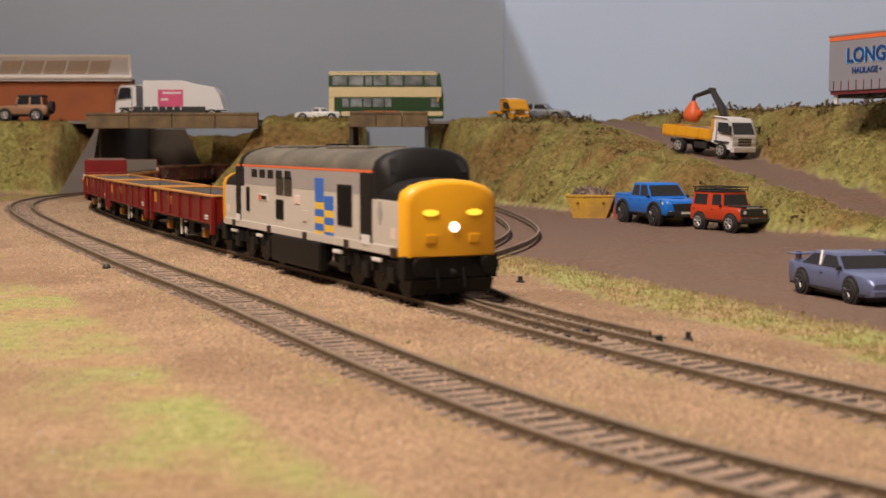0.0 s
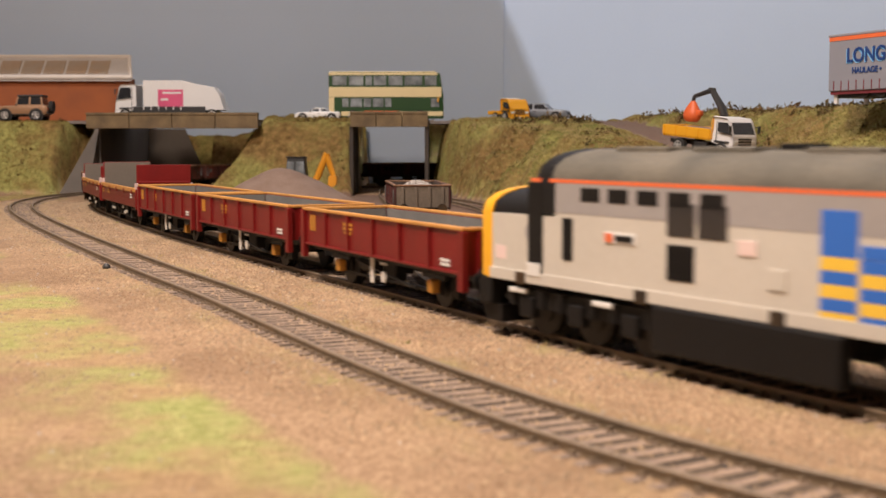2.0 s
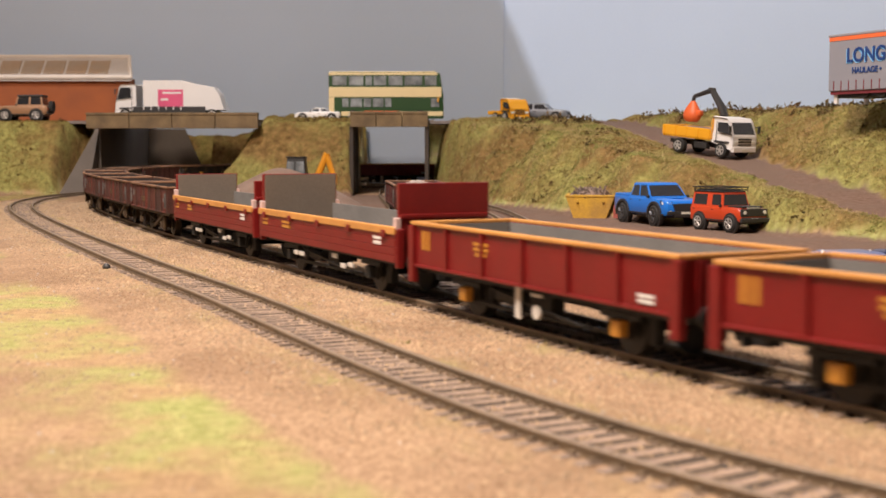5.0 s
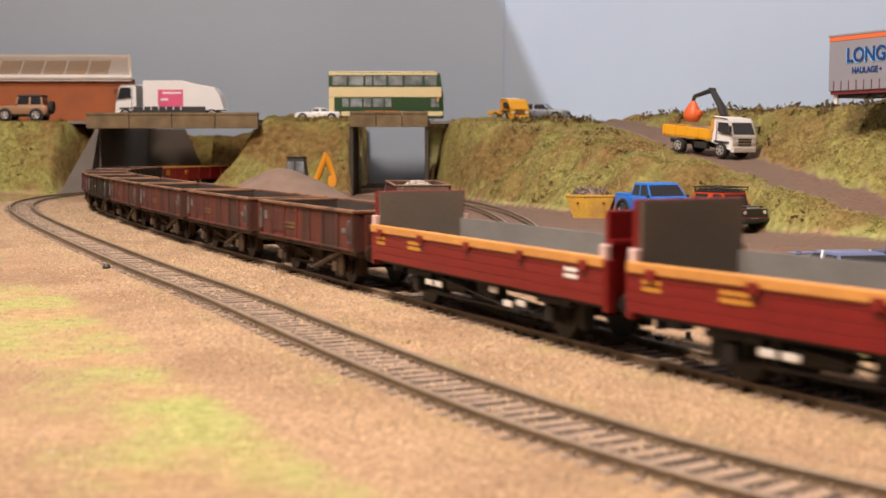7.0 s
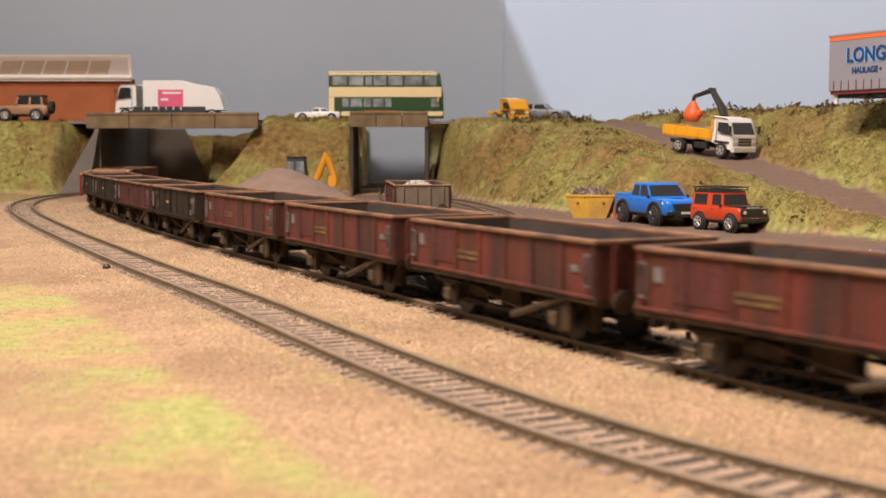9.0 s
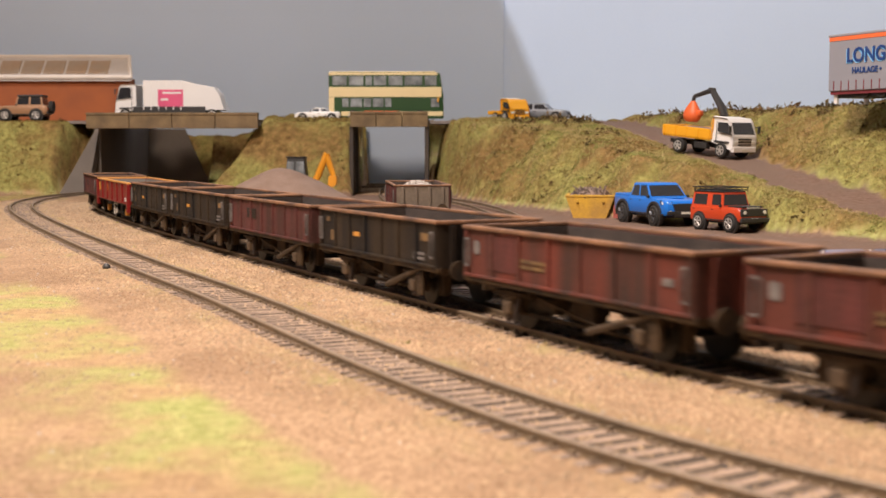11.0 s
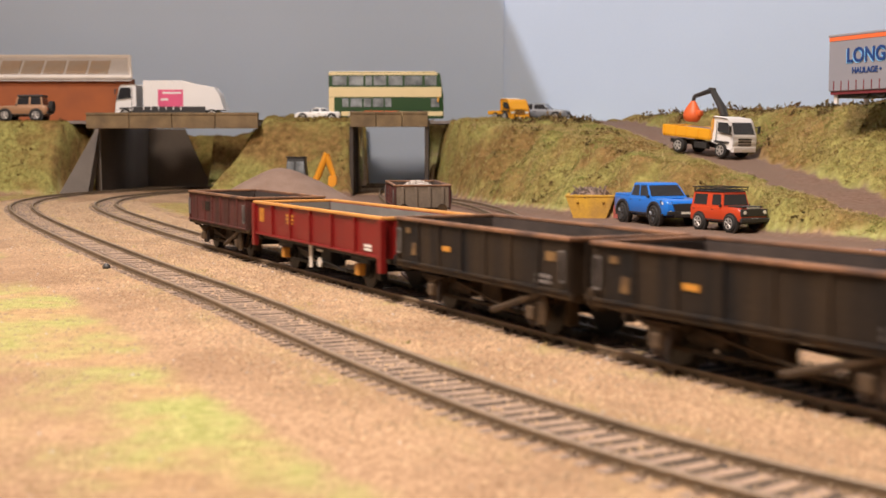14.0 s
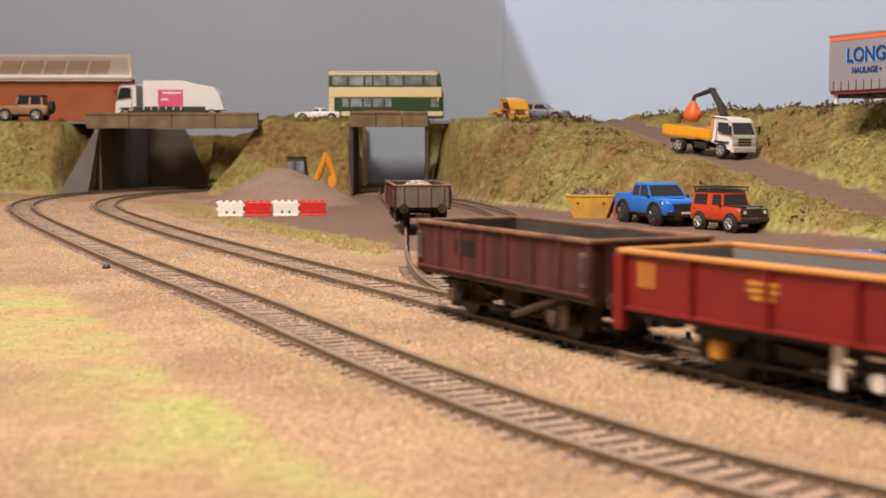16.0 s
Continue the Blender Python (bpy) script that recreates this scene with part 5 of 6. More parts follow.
rf = cab_lorry("refuse_lorry", -294, 1440, 72.6, 180, PAINT["white"], "white refuse lorry with a pink side panel", "lorry", L=119, W=32, cabL=23, cabH=39, floor=7, wr=6.6)
part("hopper_body", Shape().prism([(29, 11), (29, 43.5), (-14, 43.5), (-26, 40), (-47, 36.5), (-53, 28), (-58, 12)], -15.8, 15.8), PAINT["white"], rf, "white ribbed refuse body")
for sd in (-1, 1):
    for k in range(6):
        part("body_rib", Shape().box(28 - k * 8, 29 - k * 8, sd * 16.1 - 0.4, sd * 16.1 + 0.4, 12, 43), PAINT["white"], rf)
    part("pink_panel", Shape().box(-14, 13, sd * 16.3 - 0.25, sd * 16.3 + 0.25, 15.5, 33.5), mat("pink_poster", (0.72, 0.10, 0.22), 0.5, 0, 0.15, 60, bump=0) if sd < 0 else bpy.data.materials["pink_poster"], rf, "pink printed panel")
    part("panel_bar", Shape().box(-12, 8, sd * 16.6 - 0.1, sd * 16.6 + 0.1, 29, 31), PAINT["white"], rf)
    part("panel_bar", Shape().box(2, 10, sd * 16.6 - 0.1, sd * 16.6 + 0.1, 22, 24), PAINT["white"], rf)
    part("wheel_guard", Shape().box(-38, 40, sd * 15 - 1.5, sd * 15 + 1.4, 8, 15.5, 0.5), TRIM, rf)

# double-decker
BUSGREEN = mat("dark_green_bus_paint", (0.018, 0.058, 0.016), 0.35, 0, 0.05, 30, bump=0)
BUSCREAM = mat("cream_bus_paint", (0.72, 0.58, 0.32), 0.4, 0, 0.05, 30, bump=0)
BUSGLASS = mat("grey_bus_window", (0.13, 0.14, 0.145), 0.15, 0, 0.3, 60, second=(0.34, 0.36, 0.37), bump=0)
bus = thing("double_decker_bus", -61, 1437, 72.6, 0, "green and cream double-decker bus on the bridge road", "bus", "road vehicles", s=0.965)


def busring(x, w, z0, z1):
    return [(x, -w, z0), (x, -w, z1 - 2), (x, -w + 1.6, z1), (x, w - 1.6, z1), (x, w, z1 - 2), (x, w, z0)]


bb = part("body", Shape().loft([busring(-64, 15.6, 4, 53), busring(-63, 16.4, 3, 54.4), busring(54, 16.4, 3, 54.4), busring(60, 16.2, 3, 52.5), busring(63.5, 15.4, 3, 28), busring(64, 15, 4, 8)]), BUSGREEN, bus)
part("roof", Shape().box(-63.5, 55, -15, 15, 53.2, 55, 0.8), BUSCREAM, bb)
for sd in (-1, 1):
    def strip(name, x0, x1, z0, z1, m, out=0.2):
        return part(name, Shape().box(x0, x1, sd * 16.4 - 0.3, sd * 16.4 + out, z0, z1, 0.1), m, bb)
    strip("cream_band", -64, 61.5, 26.5, 37.5, BUSCREAM)
    strip("cream_band", -64, -58, 4, 26, BUSCREAM)
    strip("cream_band", -50, 63, 5.5, 10.5, BUSCREAM)
    strip("cream_band", -64, 57, 50.8, 53.6, BUSCREAM)
    strip("advert", -25, 13, 6.5, 11.0, LINE_RED, 0.35)
    for k, (a, b) in enumerate(((-60, -44), (-41.5, -25.5), (-23, -16), (-14, 0), (2.5, 18), (20.5, 40), (43, 56))):
        strip("upper_window", a, b, 39.5, 49.6, BUSGLASS)
    for a, b in ((-49, -42), (-40, -27), (-25, -17), (-15, -3), (-1.5, 5.5), (50, 59)):
        strip("lower_window", a, b, 15.5, 25, BUSGLASS)
    for ax in (-38, 38):
        road_wheel(bus, ax, sd * 14.5, 6.4)
part("front_window", pane([(60.6, -14, 38), (60.6, 14, 38), (58.4, 14, 51), (58.4, -14, 51)], 0.03, 0.3), BUSGLASS, bb)
part("windscreen", pane([(63.7, -14, 14), (63.7, 14, 14), (62.6, 14, 26.5), (62.6, -14, 26.5)], 0.03, 0.3), BUSGLASS, bb)
part("yellow_mirror", Shape().box(57, 58.5, -19, -17, 21, 27, 0.4), PAINT["yellow"], bb)

# curtain-sided trailer with blue lettering
CURTAIN = mat("pale_grey_trailer_curtain", (0.27, 0.27, 0.305), 0.6, 0, 0.06, 20, bump=0.05)
NAVYTXT = mat("navy_lettering", (0.012, 0.05, 0.20), 0.5, 0, 0, 40, bump=0)
BLUETXT = mat("sky_blue_lettering_shadow", (0.20, 0.50, 0.85), 0.5, 0, 0, 40, bump=0)
STRAPRED = mat("dark_red_strap", (0.19, 0.03, 0.04), 0.6, 0, 0.1, 60, bump=0)
tr = thing("curtain_trailer", 252.5, 867, 77.0, -66, "pale grey curtain-sided lorry trailer with blue haulage lettering", "trailer")
tb = part("curtain_body", Shape().box(0, 168, 0, 33, 5, 41, 0.6), CURTAIN, tr)
part("top_stripe", Shape().box(0.4, 167, -0.25, 0.3, 37.4, 39.9), LINE_RED, tb)
part("roof_rail", Shape().box(-0.3, 168, -0.5, 33.5, 40, 41.6, 0.4), CURTAIN, tb)
for k in range(23):
    part("curtain_strap", Shape().box(5 + k * 7, 5.7 + k * 7, -0.3, 0.2, 5.4, 11.5), STRAPRED, tb)
part("underrun", Shape().box(4, 160, 4, 29, 0.6, 5.2, 0.4), TRIM, tr)
part("side_rail", Shape().box(1, 166, 1, 2, 2.8, 5, 0.2), STRAPRED, tr)
for ax in (30, 46, 62):
    for yy in (4.5, 28.5):
        road_wheel(tr, ax, yy, 6.4)
for yy in (3, 28):
    part("landing_leg", Shape().box(2, 5, yy, yy + 2, -3, 5, 0.3), PAINT["white"], tr)


def lettering(text, size, x, z, y, material, parent, depth=0.12):
    cu = bpy.data.curves.new("letters", "FONT")
    cu.body, cu.size, cu.extrude, cu.offset = text, size * MM, depth * MM, size * 0.025 * MM
    tmp = new("letters", cu)
    me = bpy.data.meshes.new_from_object(tmp.evaluated_get(bpy.context.evaluated_depsgraph_get()))
    bpy.data.objects.remove(tmp)
    me.materials.clear()
    me.materials.append(material)
    ob = new("lettering", me)
    ob.parent = parent
    ob.matrix_basis = pose(x * MM, y * MM, z * MM, 90, 0, 0)
    return ob


lettering("LONG", 12.6, 16.4, 22.6, -0.25, BLUETXT, tb)
lettering("LONG", 12.6, 17.2, 23.2, -0.5, NAVYTXT, tb)
lettering("HAULAGE \u2022", 5.2, 22.5, 16.0, -0.4, NAVYTXT, tb)

# ---- yard clutter ----
hw = worn_wagon(98, "maroon", "grey-brown stone wagon with a heap of pale stone")
hw.name = "stone_wagon"
tagged(hw, group="yard wagons")
hw.matrix_basis = pose(-16 * MM, 793 * MM, 0, 0, 0, -84.5) @ Matrix.Scale(0.95, 4)
WORN_GREY = mat("dusty_grey_brown_paint", (0.16, 0.125, 0.095), 0.8, 0, 0.3, 60, bump=0.2)
for c in hw.children:
    if c.name.startswith("end") and c.matrix_basis is not None:
        c.data.materials[0] = WORN_GREY
        for d in c.children:
            if d.name.startswith("rib"):
                d.data.materials[0] = WORN_GREY
PALESTONE = mat("pale_crushed_stone", (0.52, 0.47, 0.43), 0.9, 0, 0.25, 90, bump=0.3, island=0.25)


def heap_of_stones(n, rx, ry, h, size):
    """Loose angular stones piled on a mound."""
    sh = Shape()
    for _ in range(n):
        a, r = random.uniform(0, 6.283), math.sqrt(random.random())
        x, y = rx * r * math.cos(a), ry * r * math.sin(a)
        z = h * (1 - r * r) + random.uniform(-0.3, 0.4)
        q = Matrix.Translation((x, y, z)) @ Euler([random.uniform(0, 3) for _ in range(3)]).to_matrix().to_4x4()
        k = size * random.uniform(0.6, 1.3)
        b = Shape().box(-k, k, -k * 0.8, k * 0.8, -k * 0.6, k * 0.6)
        sh.add([q @ Vector(p) for p in b.v], b.f)
    return sh


part("stone_load", heap_of_stones(520, 32, 13, 8.0, 0.95).turned(Matrix.Translation((6, 0, 18.5))), PALESTONE, hw, "heap of pale crushed stone")
part("load_core", Shape().loft([[(-44, -15, 14), (44, -15, 14), (44, 15, 14), (-44, 15, 14)], [(-28, -9, 19.5), (34, -9, 19.5), (34, 9, 19.5), (-28, 9, 19.5)], [(-12, -4, 24.5), (20, -4, 24.5), (20, 4, 24.5), (-12, 4, 24.5)]]), PALESTONE, hw)


def sand_pile():
    n, m = 40, 16
    rings = []
    for j in range(m):
        u = j / (m - 1)
        rr = 1 - u
        ring = []
        for i in range(n):
            a = 2 * math.pi * i / n
            lump = 1 + 0.10 * noise.noise((math.cos(a) * 1.5, math.sin(a) * 1.5, 4.0)) + 0.04 * noise.noise((math.cos(a) * 5, math.sin(a) * 5, u * 5))
            r = rr * 67 * lump
            z = 34 * (1 - rr ** 1.25) if rr > 0.14 else 34 * (1 - 0.14 ** 1.25) + (0.14 - rr) * 12
            ring.append((r * math.cos(a), r * math.sin(a), z - 1.2 + 0.5 * noise.noise((r * math.cos(a) / 6, r * math.sin(a) / 6, 1))))
        rings.append(ring)
    ob = part("sand_mound", Shape().loft(rings), SAND, smooth=True)
    ob.matrix_basis = pose(-140 * MM, 1135 * MM, -4 * MM)
    return tagged(ob, "smooth conical heap of brown sand in the yard", "sand pile")


sand_pile()

BARRIER_RED, BARRIER_WHITE = mat("red_plastic_barrier", (0.60, 0.02, 0.015), 0.45, 0, 0.1, 40, bump=0.02), mat("white_plastic_barrier", (0.80, 0.78, 0.74), 0.45, 0, 0.1, 40, bump=0.02)


def barrier(x, y, rz, m, label):
    b = thing("road_barrier", x, y, -4.2, rz, label, "barrier", "row of plastic barriers")
    part("panel", Shape().box(-8.9, 8.9, -1.7, 1.7, 0.9, 10.4, 0.5).box(-9.0, 9.0, -2.3, 2.3, 0, 1.6, 0.5), m, b)
    for e in (-1, 1):
        for z in (2.0, 7.4) if e > 0 else (4.6, 9.2):
            part("side_lug", Shape().box(min(e * 8.4, e * 10.1), max(e * 8.4, e * 10.1), -1.3, 1.3, z, z + 1.9, 0.35), m, b)
        part("slot", Shape().box(e * 2.6 - 0.9, e * 2.6 + 0.9, -1.9, 1.9, 2.2, 4.4, 0.3), FADED, b)
    for x in (-7, -2.4, 2.4, 7):
        part("top_lug", Shape().box(x - 1.3, x + 1.3, -1.2, 1.2, 10.0, 11.7, 0.35), m, b)
    return b


for k, (x, red) in enumerate(((-152, False), (-133, True), (-113.5, False), (-94.5, True))):
    barrier(x, 940 + 4 * k, 4, BARRIER_RED if red else BARRIER_WHITE, "red plastic road barrier in a row" if red else "white plastic road barrier in a row")

SKIPYELLOW = mat("scuffed_yellow_skip", (0.62, 0.36, 0.03), 0.55, 0, 0.25, 60, second=(0.42, 0.24, 0.05), bump=0.15)
sk = thing("skip", 104.5, 930, -4, -8, "scuffed yellow skip heaped with rubble", "skip")
trap = [(-11, 0), (11, 0), (17, 16), (-17, 16)]
for sd in (-1, 1):
    wall = part("skip_side", Shape().prism(trap, sd * 11 - 0.6, sd * 11 + 0.6), SKIPYELLOW, sk)
    part("rim", Shape().box(-17.5, 17.5, sd * 11.3 - 0.8, sd * 11.3 + 0.8, 14.8, 16.4, 0.3), SKIPYELLOW, wall)
    for x in (-9, 9):
        part("lug", Shape().cyl((x, sd * 11, 12), (x, sd * 13.5, 12), 1, n=8), SKIPYELLOW, wall)
    part("skip_end", Shape().loft([[(sd * 10.5, -11, 0), (sd * 11.5, -11, 0), (sd * 11.5, 11, 0), (sd * 10.5, 11, 0)], [(sd * 16.2, -11, 15.8), (sd * 17.3, -11, 15.8), (sd * 17.3, 11, 15.8), (sd * 16.2, 11, 15.8)]]), SKIPYELLOW, sk)
part("skip_floor", Shape().box(-11, 11, -11, 11, 0, 1), SKIPYELLOW, sk)
RUBBLE = mat("mixed_rubble", (0.24, 0.17, 0.13), 0.9, 0, 0.4, 150, second=(0.12, 0.09, 0.08), bump=0.3, island=0.5)
part("rubble", heap_of_stones(170, 15, 10.5, 5.5, 1.6).turned(Matrix.Translation((0, 0, 14))), RUBBLE, sk, "broken brick and timber rubble")
st = Shape()
for k in range(26):
    a, b = random.uniform(-12, 12), random.uniform(-8, 8)
    st.cyl((a, b, 16), (a + random.uniform(-7, 7), b + random.uniform(-5, 5), 19 + random.uniform(0, 4)), 0.5, n=5)
part("broken_timber", st, RUBBLE, sk)
part("rubble_core", Shape().box(-14, 14, -10.4, 10.4, 6, 15), RUBBLE, sk)
br = thing("barrel", 121, 905, height(121, 905), 0, "small red drum beside the skip", "drum")
part("drum", Shape().cyl((0, 0, 0), (0, 0, 8), 3.6, n=16).cyl((0, 0, 8), (0, 0, 8.6), 3.2, n=16).cyl((0, 0, 2.6), (0, 0, 3.2), 3.8, n=16), mat("faded_red_drum", (0.42, 0.11, 0.09), 0.6, 0, 0.2, 60, bump=0.05), br)

# digger behind the sand
dg = thing("backhoe_digger", -136, 1240, -4, 178, "yellow backhoe digger with a glazed cab behind the sand", "digger")
DIGYELLOW = mat("digger_yellow_paint", (0.74, 0.30, 0.015), 0.5, 0, 0.15, 40, bump=0.05)
part("body", Shape().box(-14, 34, -10, 10, 8, 19, 1.2).box(14, 34, -7, 7, 18, 22, 1), DIGYELLOW, dg)
cb = part("cab", Shape().loft([[(-8, -9, 18), (12, -9, 18), (12, 9, 18), (-8, 9, 18)], [(-6.5, -8, 38), (9.5, -8, 38), (9.5, 8, 38), (-6.5, 8, 38)], [(-7, -8.6, 40), (10.5, -8.6, 40), (10.5, 8.6, 40), (-7, 8.6, 40)]]), TRIM, dg, "black-framed cab")
for sd in (-1, 1):
    part("cab_window", pane([(-7, sd * 9.0, 20), (2, sd * 9.0, 20), (1.6, sd * 8.3, 36), (-6, sd * 8.3, 36)][::sd], 0.06, 0.3), BUSGLASS, cb)
    part("cab_window", pane([(3, sd * 9.0, 20), (11, sd * 9.0, 20), (9.4, sd * 8.3, 36), (2.8, sd * 8.3, 36)][::sd], 0.06, 0.3), BUSGLASS, cb)
    road_wheel(dg, -8, sd * 11, 9.5, 6, DIGYELLOW)
    road_wheel(dg, 26, sd * 11, 6.5, 5, DIGYELLOW)
arm = part("backhoe_boom", Shape().cyl((-14, 0, 12), (-24, 0, 36), 3.4, 3.0, n=8).cyl((-24, 0, 36), (-27, 0, 43), 3.0, 3.4, n=8).cyl((-26, 0, 42), (-33, 0, 22), 3.2, 2.6, n=8), DIGYELLOW, dg)
part("bucket", Shape().prism([(-36, 22), (-29, 22), (-28, 14), (-31, 11), (-36, 14)], -5, 5), DIGYELLOW, arm)
part("loader_arm", Shape().box(20, 44, -9, -7, 12, 15, 0.4).box(20, 44, 7, 9, 12, 15, 0.4), DIGYELLOW, dg)
part("loader_bucket", Shape().prism([(42, 6), (52, 6), (46, 14), (42, 18)], -13, 13), DIGYELLOW, dg)

# ---- brick building ----
BRICK = mat("orange_brown_brick", (0.36, 0.105, 0.035), 0.9, 0, 0.15, 40, second=(0.30, 0.09, 0.035), bump=0.3)
FRAMEWHITE = mat("off_white_roof_trim", (0.80, 0.72, 0.65), 0.7, 0, 0.1, 40, bump=0.05)
ROOFPANEL = mat("brown_rooflight", (0.40, 0.28, 0.19), 0.6, 0, 0.3, 60, second=(0.38, 0.30, 0.23), bump=0.1)
ROOFSHEET = mat("pale_grey_roof_sheet", (0.58, 0.53, 0.50), 0.75, 0, 0.1, 40, bump=0.1)
bd = thing("brick_building", -572, 1476, 70, 0, "orange-brown brick industrial building with a pale framed roof", "building")
part("wall", Shape().box(-220, 222, 0, 27, 0, 51, 0.5), BRICK, bd)
rf0, rf1 = (0, -5, 50.5), (0, 24, 76)
roofq = lambda x, v: (x, rf0[1] + (rf1[1] - rf0[1]) * v, rf0[2] + (rf1[2] - rf0[2]) * v)
rp = part("roof", Shape().loft([[roofq(-222, 0), roofq(226, 0), roofq(218, 1), roofq(-222, 1)], [(x, y, z - 3) for x, y, z in (roofq(-222, 0), roofq(226, 0), roofq(218, 1), roofq(-222, 1))]]), ROOFSHEET, bd)
part("back_wall", Shape().box(-220, 214, 24.5, 27, 50, 75, 0.4), ROOFSHEET, bd)


def roofbar(x0, v0, x1, v1, t=1.6):
    p, q = roofq(x0, v0), roofq(x1, v1)
    return Shape().cyl((p[0], p[1] - 0.6, p[2] + 0.8), (q[0], q[1] - 0.6, q[2] + 0.8), t, n=6)


for v in (0.02, 0.98):
    part("roof_edge", roofbar(-222, v, 226 - 8 * v, v, 2.2), FRAMEWHITE, rp)
part("roof_edge", roofbar(225, 0, 217, 1, 2.2), FRAMEWHITE, rp)
for x in (-180, -120, -60, 6, 48):
    part("roof_bar", roofbar(x, 0, x, 1, 1.6), FRAMEWHITE, rp)
for x0 in (-40, -17, 76, 101, 126, 151, 176):
    a, b = x0, x0 + 22
    part("rooflight", Shape().loft([[roofq(a, 0.2), roofq(b, 0.2), roofq(b, 0.78), roofq(a, 0.78)], [(x, y - 0.5, z + 1.0) for x, y, z in (roofq(a, 0.2), roofq(b, 0.2), roofq(b, 0.78), roofq(a, 0.78))]]), ROOFPANEL, rp)
wi = part("window", Shape().box(98, 121, -0.6, 0.5, 14, 31), BUSGLASS, bd)
for k in range(4):
    part("window_bar", Shape().box(97.5 + k * 7.7, 98.7 + k * 7.7, -1.0, 0, 14, 31), FRAMEWHITE, wi)
    part("window_bar", Shape().box(97.5, 121.5, -1.0, 0, 14 + k * 5.6, 15 + k * 5.6), FRAMEWHITE, wi)
part("door_frame", Shape().box(212, 221, -0.8, 0.4, 0, 26, 0.2), BUSGLASS, bd)

# ---- small trackside pieces ----
for k, (x, y) in enumerate(((17, 483), (42, 318), (25, 330), (19, 318), (52, 332))):
    pg = thing("point_peg", x + 12, y + 8, height(x + 12, y + 8) - 0.2, 20 * k, "small black point-motor peg beside the turnout", "peg", "turnout pegs")
    part("post", Shape().box(-0.9, 0.9, -0.7, 0.7, 0, 2.5, 0.2), TRIM, pg)
    part("foot", Shape().box(-1.6, 1.6, -1.2, 1.2, 0, 0.8, 0.2), TRIM, pg)
pb = part("pebble", Shape().loft([[(r * math.cos(a), r * math.sin(a) * 0.8, z) for a in np.linspace(0, 6.283, 9, endpoint=False)] for r, z in ((1.0, -0.3), (1.7, 0.5), (1.5, 1.4), (0.6, 2.1))]), TRIM, smooth=True)
pb.matrix_basis = pose(-135 * MM, 525 * MM, height(-135, 525) * MM)
tagged(pb, "small dark pebble beside the sleepers", "pebble")


# ---- scatter: bushes, flock grass and chippings ----
def scatter(name, n, pick, make, material, label, category, seed):
    """Many small pieces over the ground where pick() lets them lie, as one mesh."""
    rng = np.random.default_rng(seed)
    gx, gy, z, grass, yard = FIELD
    ok = pick(gx, gy, z, grass, yard).ravel().astype(float)
    ok /= ok.sum()
    at = rng.choice(ok.size, n, p=ok)
    i, j = np.clip(at // gx.shape[1], 0, gx.shape[0] - 2), np.clip(at % gx.shape[1], 0, gx.shape[1] - 2)
    u, v = rng.random(n), rng.random(n)

    def mix(q):
        return (q[i, j] * (1 - u) + q[i, j + 1] * u) * (1 - v) + (q[i + 1, j] * (1 - u) + q[i + 1, j + 1] * u) * v

    px, py, pz = mix(gx), mix(gy), mix(z)
    V, F, k = [], [], 0
    for x, y, zz in zip(px, py, pz):
        v, f = make(rng)
        V.append(v + np.array([x, y, zz]))
        F += [tuple(i + k for i in q) for q in f]
        k += len(v)
    me = bpy.data.meshes.new(name)
    me.from_pydata((np.concatenate(V) * MM).tolist(), [], F)
    me.materials.append(material)
    return tagged(new(name, me), label, category, kind="stuff")


def clump(size, leaves, flat=0.8):
    """A tuft of small crumpled leaves in all directions."""
    def make(rng):
        s = size * rng.uniform(0.5, 1.3)
        c = rng.normal(0, 0.42, (leaves, 3)) * s * np.array([1, 1, flat]) + np.array([0, 0, s * 0.35])
        a, b = rng.normal(0, 1, (leaves, 3)), rng.normal(0, 1, (leaves, 3))
        a *= (s * 0.34 / np.linalg.norm(a, axis=1))[:, None]
        b *= (s * 0.26 / np.linalg.norm(b, axis=1))[:, None]
        v = np.stack([c - a, c + b, c + a, c - b], 1).reshape(-1, 3)
        return v, [(i * 4, i * 4 + 1, i * 4 + 2, i * 4 + 3) for i in range(leaves)]
    return make


def blades(size, count):
    """A few upright grass fibres."""
    def make(rng):
        v, f = [], []
        for i in range(count):
            o = rng.normal(0, size * 0.35, 2)
            t = o + rng.normal(0, size * 0.4, 2)
            hgt = size * rng.uniform(0.5, 1.1)
            a = rng.uniform(0, 3.14)
            w = 0.16
            v += [(o[0] - w * math.cos(a), o[1] - w * math.sin(a), -0.3), (o[0] + w * math.cos(a), o[1] + w * math.sin(a), -0.3), (t[0], t[1], hgt)]
            f.append((3 * i, 3 * i + 1, 3 * i + 2))
        return np.array(v), f
    return make


def stone(size):
    def make(rng):
        s = size * rng.uniform(0.5, 1.4)
        v = np.array([(1, 0, 0), (-1, 0.2, 0), (0, 1, 0.1), (0.1, -1, 0), (0, 0.1, 0.9), (0, 0, -0.7)]) * s * rng.uniform(0.6, 1.2, (6, 3))
        a = rng.uniform(0, 6.28)
        v = v @ np.array([[math.cos(a), -math.sin(a), 0], [math.sin(a), math.cos(a), 0], [0, 0, 1]])
        return v, [(0, 2, 4), (2, 1, 4), (1, 3, 4), (3, 0, 4), (2, 0, 5), (1, 2, 5), (3, 1, 5), (0, 3, 5)]
    return make


def seen(gx, gy):
    return (gx > -480) & (gx < 430) & (gy < 1600) & (np.abs(gx) < gy * 0.42 + 40)


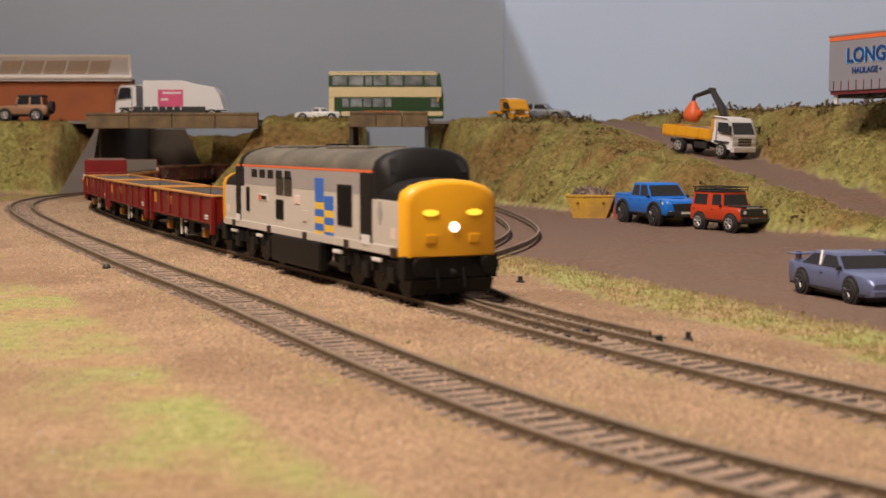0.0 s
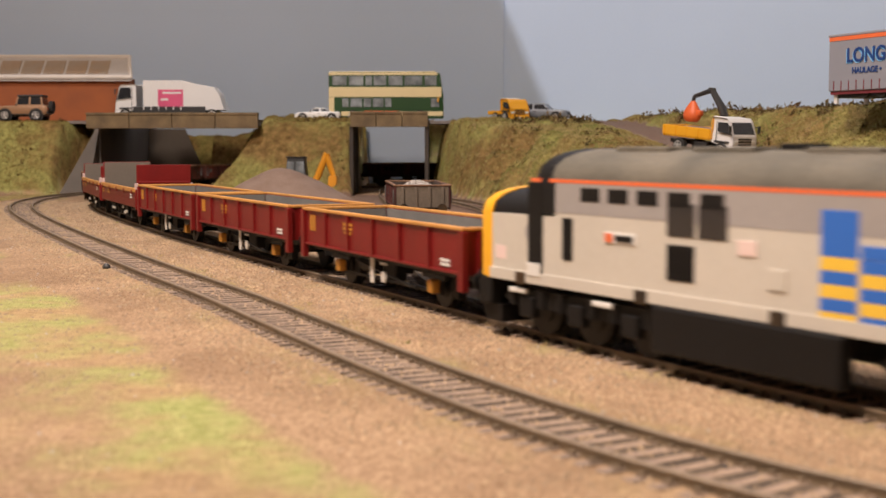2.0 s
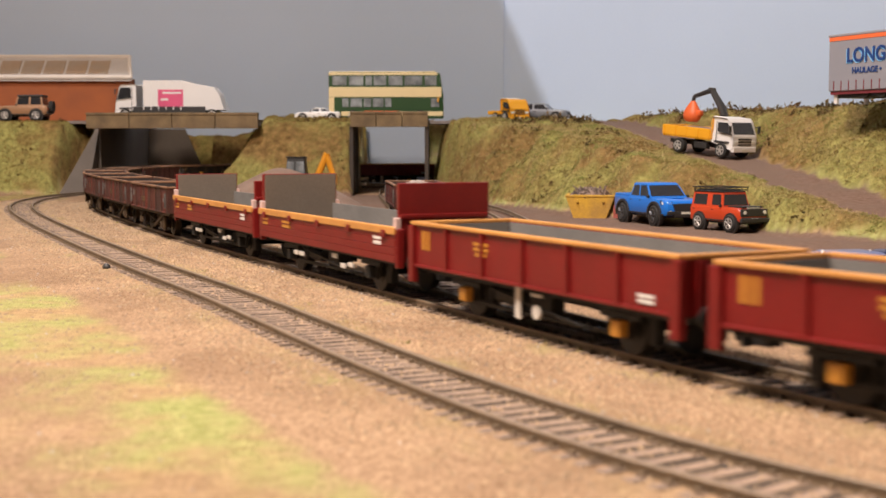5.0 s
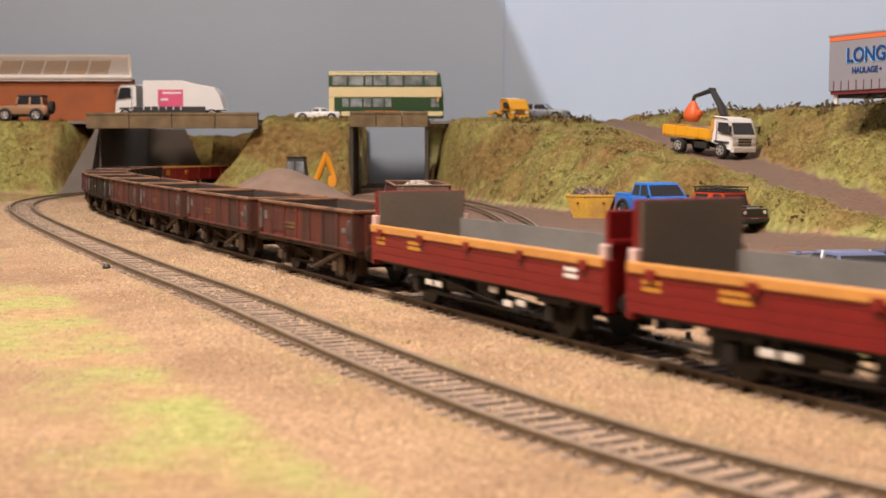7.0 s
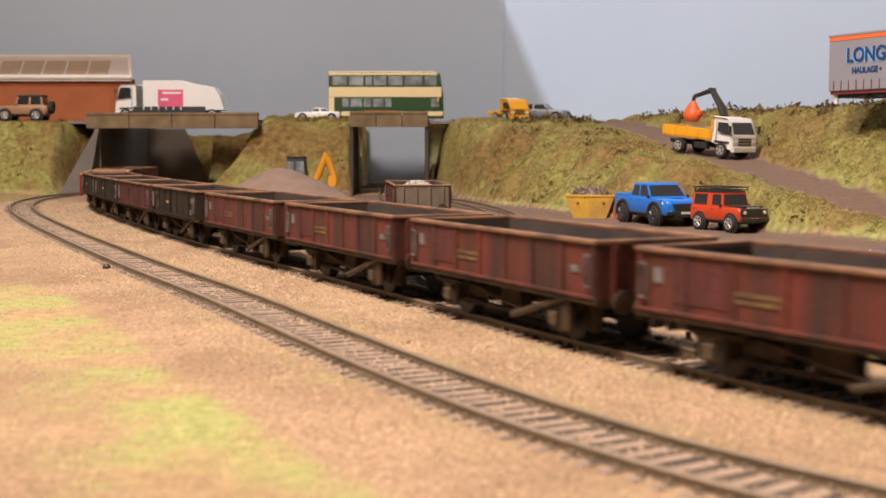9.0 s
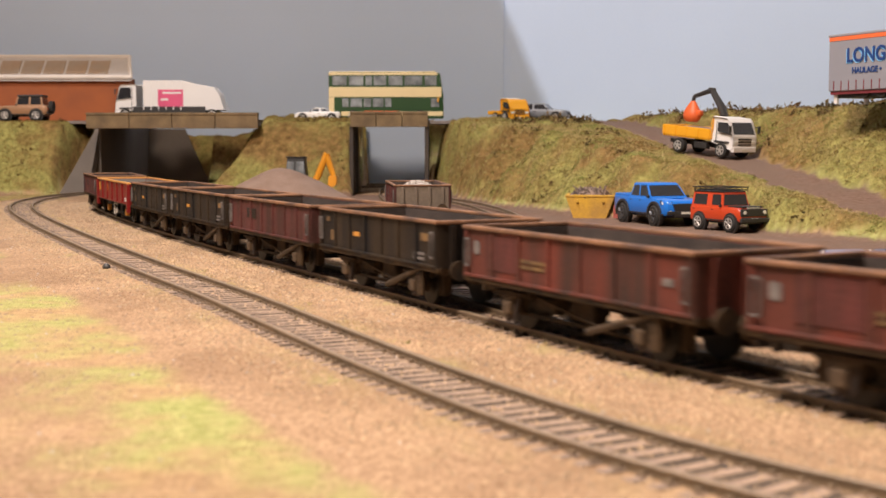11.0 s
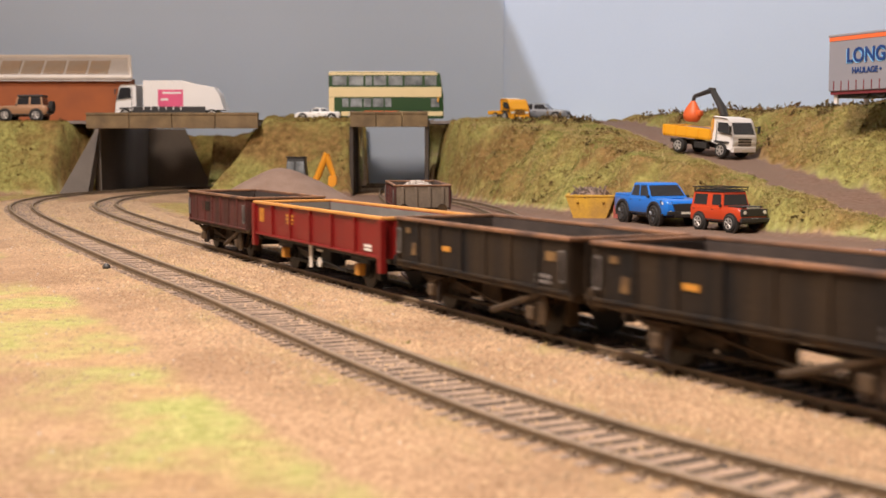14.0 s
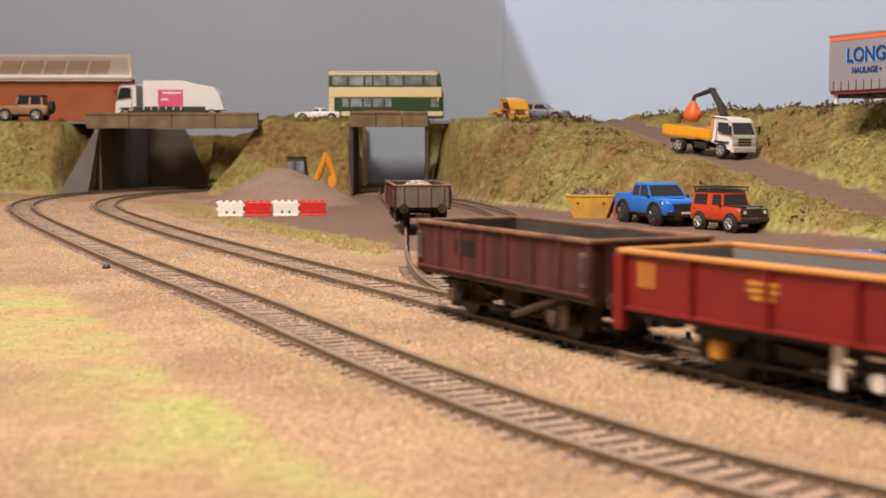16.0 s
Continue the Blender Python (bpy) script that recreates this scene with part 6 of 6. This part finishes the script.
def trackside(gx, gy, lo, hi):
    dm = np.abs(away(gx, gy, MAIN[1][::12], MAIN[2][::12])[0])
    dn = np.abs(away(gx, gy, NEAR[1][::12], NEAR[2][::12])[0])
    d = np.minimum(dm, dn)
    return (d > lo) & (d < hi)


PATCH = crumble(FIELD[0], FIELD[1], 30, 11.0)
PATCH2 = crumble(FIELD[0], FIELD[1], 55, 21.0)
bank = lambda gx, gy, z, g, yd: (z > -1) & (g > 0.5) & seen(gx, gy)
scatter("bank_foliage", 110000, lambda *a: bank(*a) * (0.5 + (PATCH > -0.12)), clump(1.05, 6, 0.4), FLOCK, "green and straw-brown flock foliage on the banks", "foliage", 1)
scatter("autumn_foliage", 42000, lambda *a: bank(*a) * (PATCH2 > 0.0) + bank(*a) * (a[1] > 1290) * 1.6 + bank(*a) * (a[0] < 70) * (a[1] > 1080) * (PATCH > -0.15) * 1.2, clump(1.25, 6, 0.45), mat("rusty_brown_flock", (0.26, 0.15, 0.045), 0.95, 0, 0.35, 14, second=(0.26, 0.195, 0.06), bump=0.2, spec=0.15, island=0.25), "rusty brown flock foliage on the banks", "foliage", 2)
scatter("green_foliage", 16000, lambda *a: bank(*a) * (PATCH2 < -0.12) * (PATCH > -0.2) * (a[1] < 1330), clump(1.2, 6, 0.45), mat("bright_green_flock", (0.265, 0.31, 0.085), 0.95, 0, 0.3, 25, second=(0.22, 0.22, 0.065), bump=0.2, spec=0.15, island=0.15), "bright green flock foliage in tufts on the banks", "foliage", 12)
scatter("dark_bushes", 1000, lambda *a: bank(*a) * (PATCH > 0.16) * 1.0, clump(2.8, 12), DARKFLOCK, "dark twiggy bushes dotted over the banks", "bush", 3)
scatter("dark_crest_bushes", 900, lambda *a: bank(*a) * (a[2] > 66) * (a[0] > 60) * (a[1] < 1330), clump(5.0, 16), DARKFLOCK, "dark twiggy bushes along the bank top", "bush", 4)
scatter("bank_grass", 22000, lambda *a: bank(*a) * (a[1] < 1330), blades(2.6, 6), GRASSFLOCK, "straw-green static grass on the banks", "grass", 5)
flat = lambda gx, gy, z, g, yd: (z <= -1) & (g > 0.35) & seen(gx, gy)
scatter("verge_grass", 8000, lambda *a: flat(*a) * a[3] * (a[1] > 300) * np.where(a[0] < -60 - (a[1] - 400) * 0.45, 0.0, 1.0), blades(1.4, 6), GRASSFLOCK, "short straw-green static grass on the level ground", "grass", 6)
scatter("ballast_chippings", 30000, lambda gx, gy, z, g, yd: (z <= -1) & (yd < 0.5) & seen(gx, gy) & trackside(gx, gy, 0, 34) & (gy < 1150), stone(0.55), STONES, "loose sandy ballast chippings along the tracks", "ballast", 7)
scatter("ground_specks", 1300, lambda gx, gy, z, g, yd: (z <= -1) & (yd < 0.4) & seen(gx, gy) & (gy < 1150), stone(0.42), PALESTONE, "pale grit scattered over the ground", "grit", 8)
scatter("underbridge_scrub", 700, lambda gx, gy, z, g, yd: (gx > -62) & (gx < -18) & (gy > 1440) & (gy < 1490) & (gx > -40 - (gy - 1440) * 0.2), clump(5.0, 8), FLOCK, "low scrub on the ground behind the short bridge", "foliage", 9)
scatter("dark_grit", 15000, lambda gx, gy, z, g, yd: (z <= -1) & (yd < 0.6) & seen(gx, gy) & (gy < 1150) & (gy > 260), stone(0.38), SLEEPER, "fine brown grit scattered over the sand", "grit", 10)


motions()
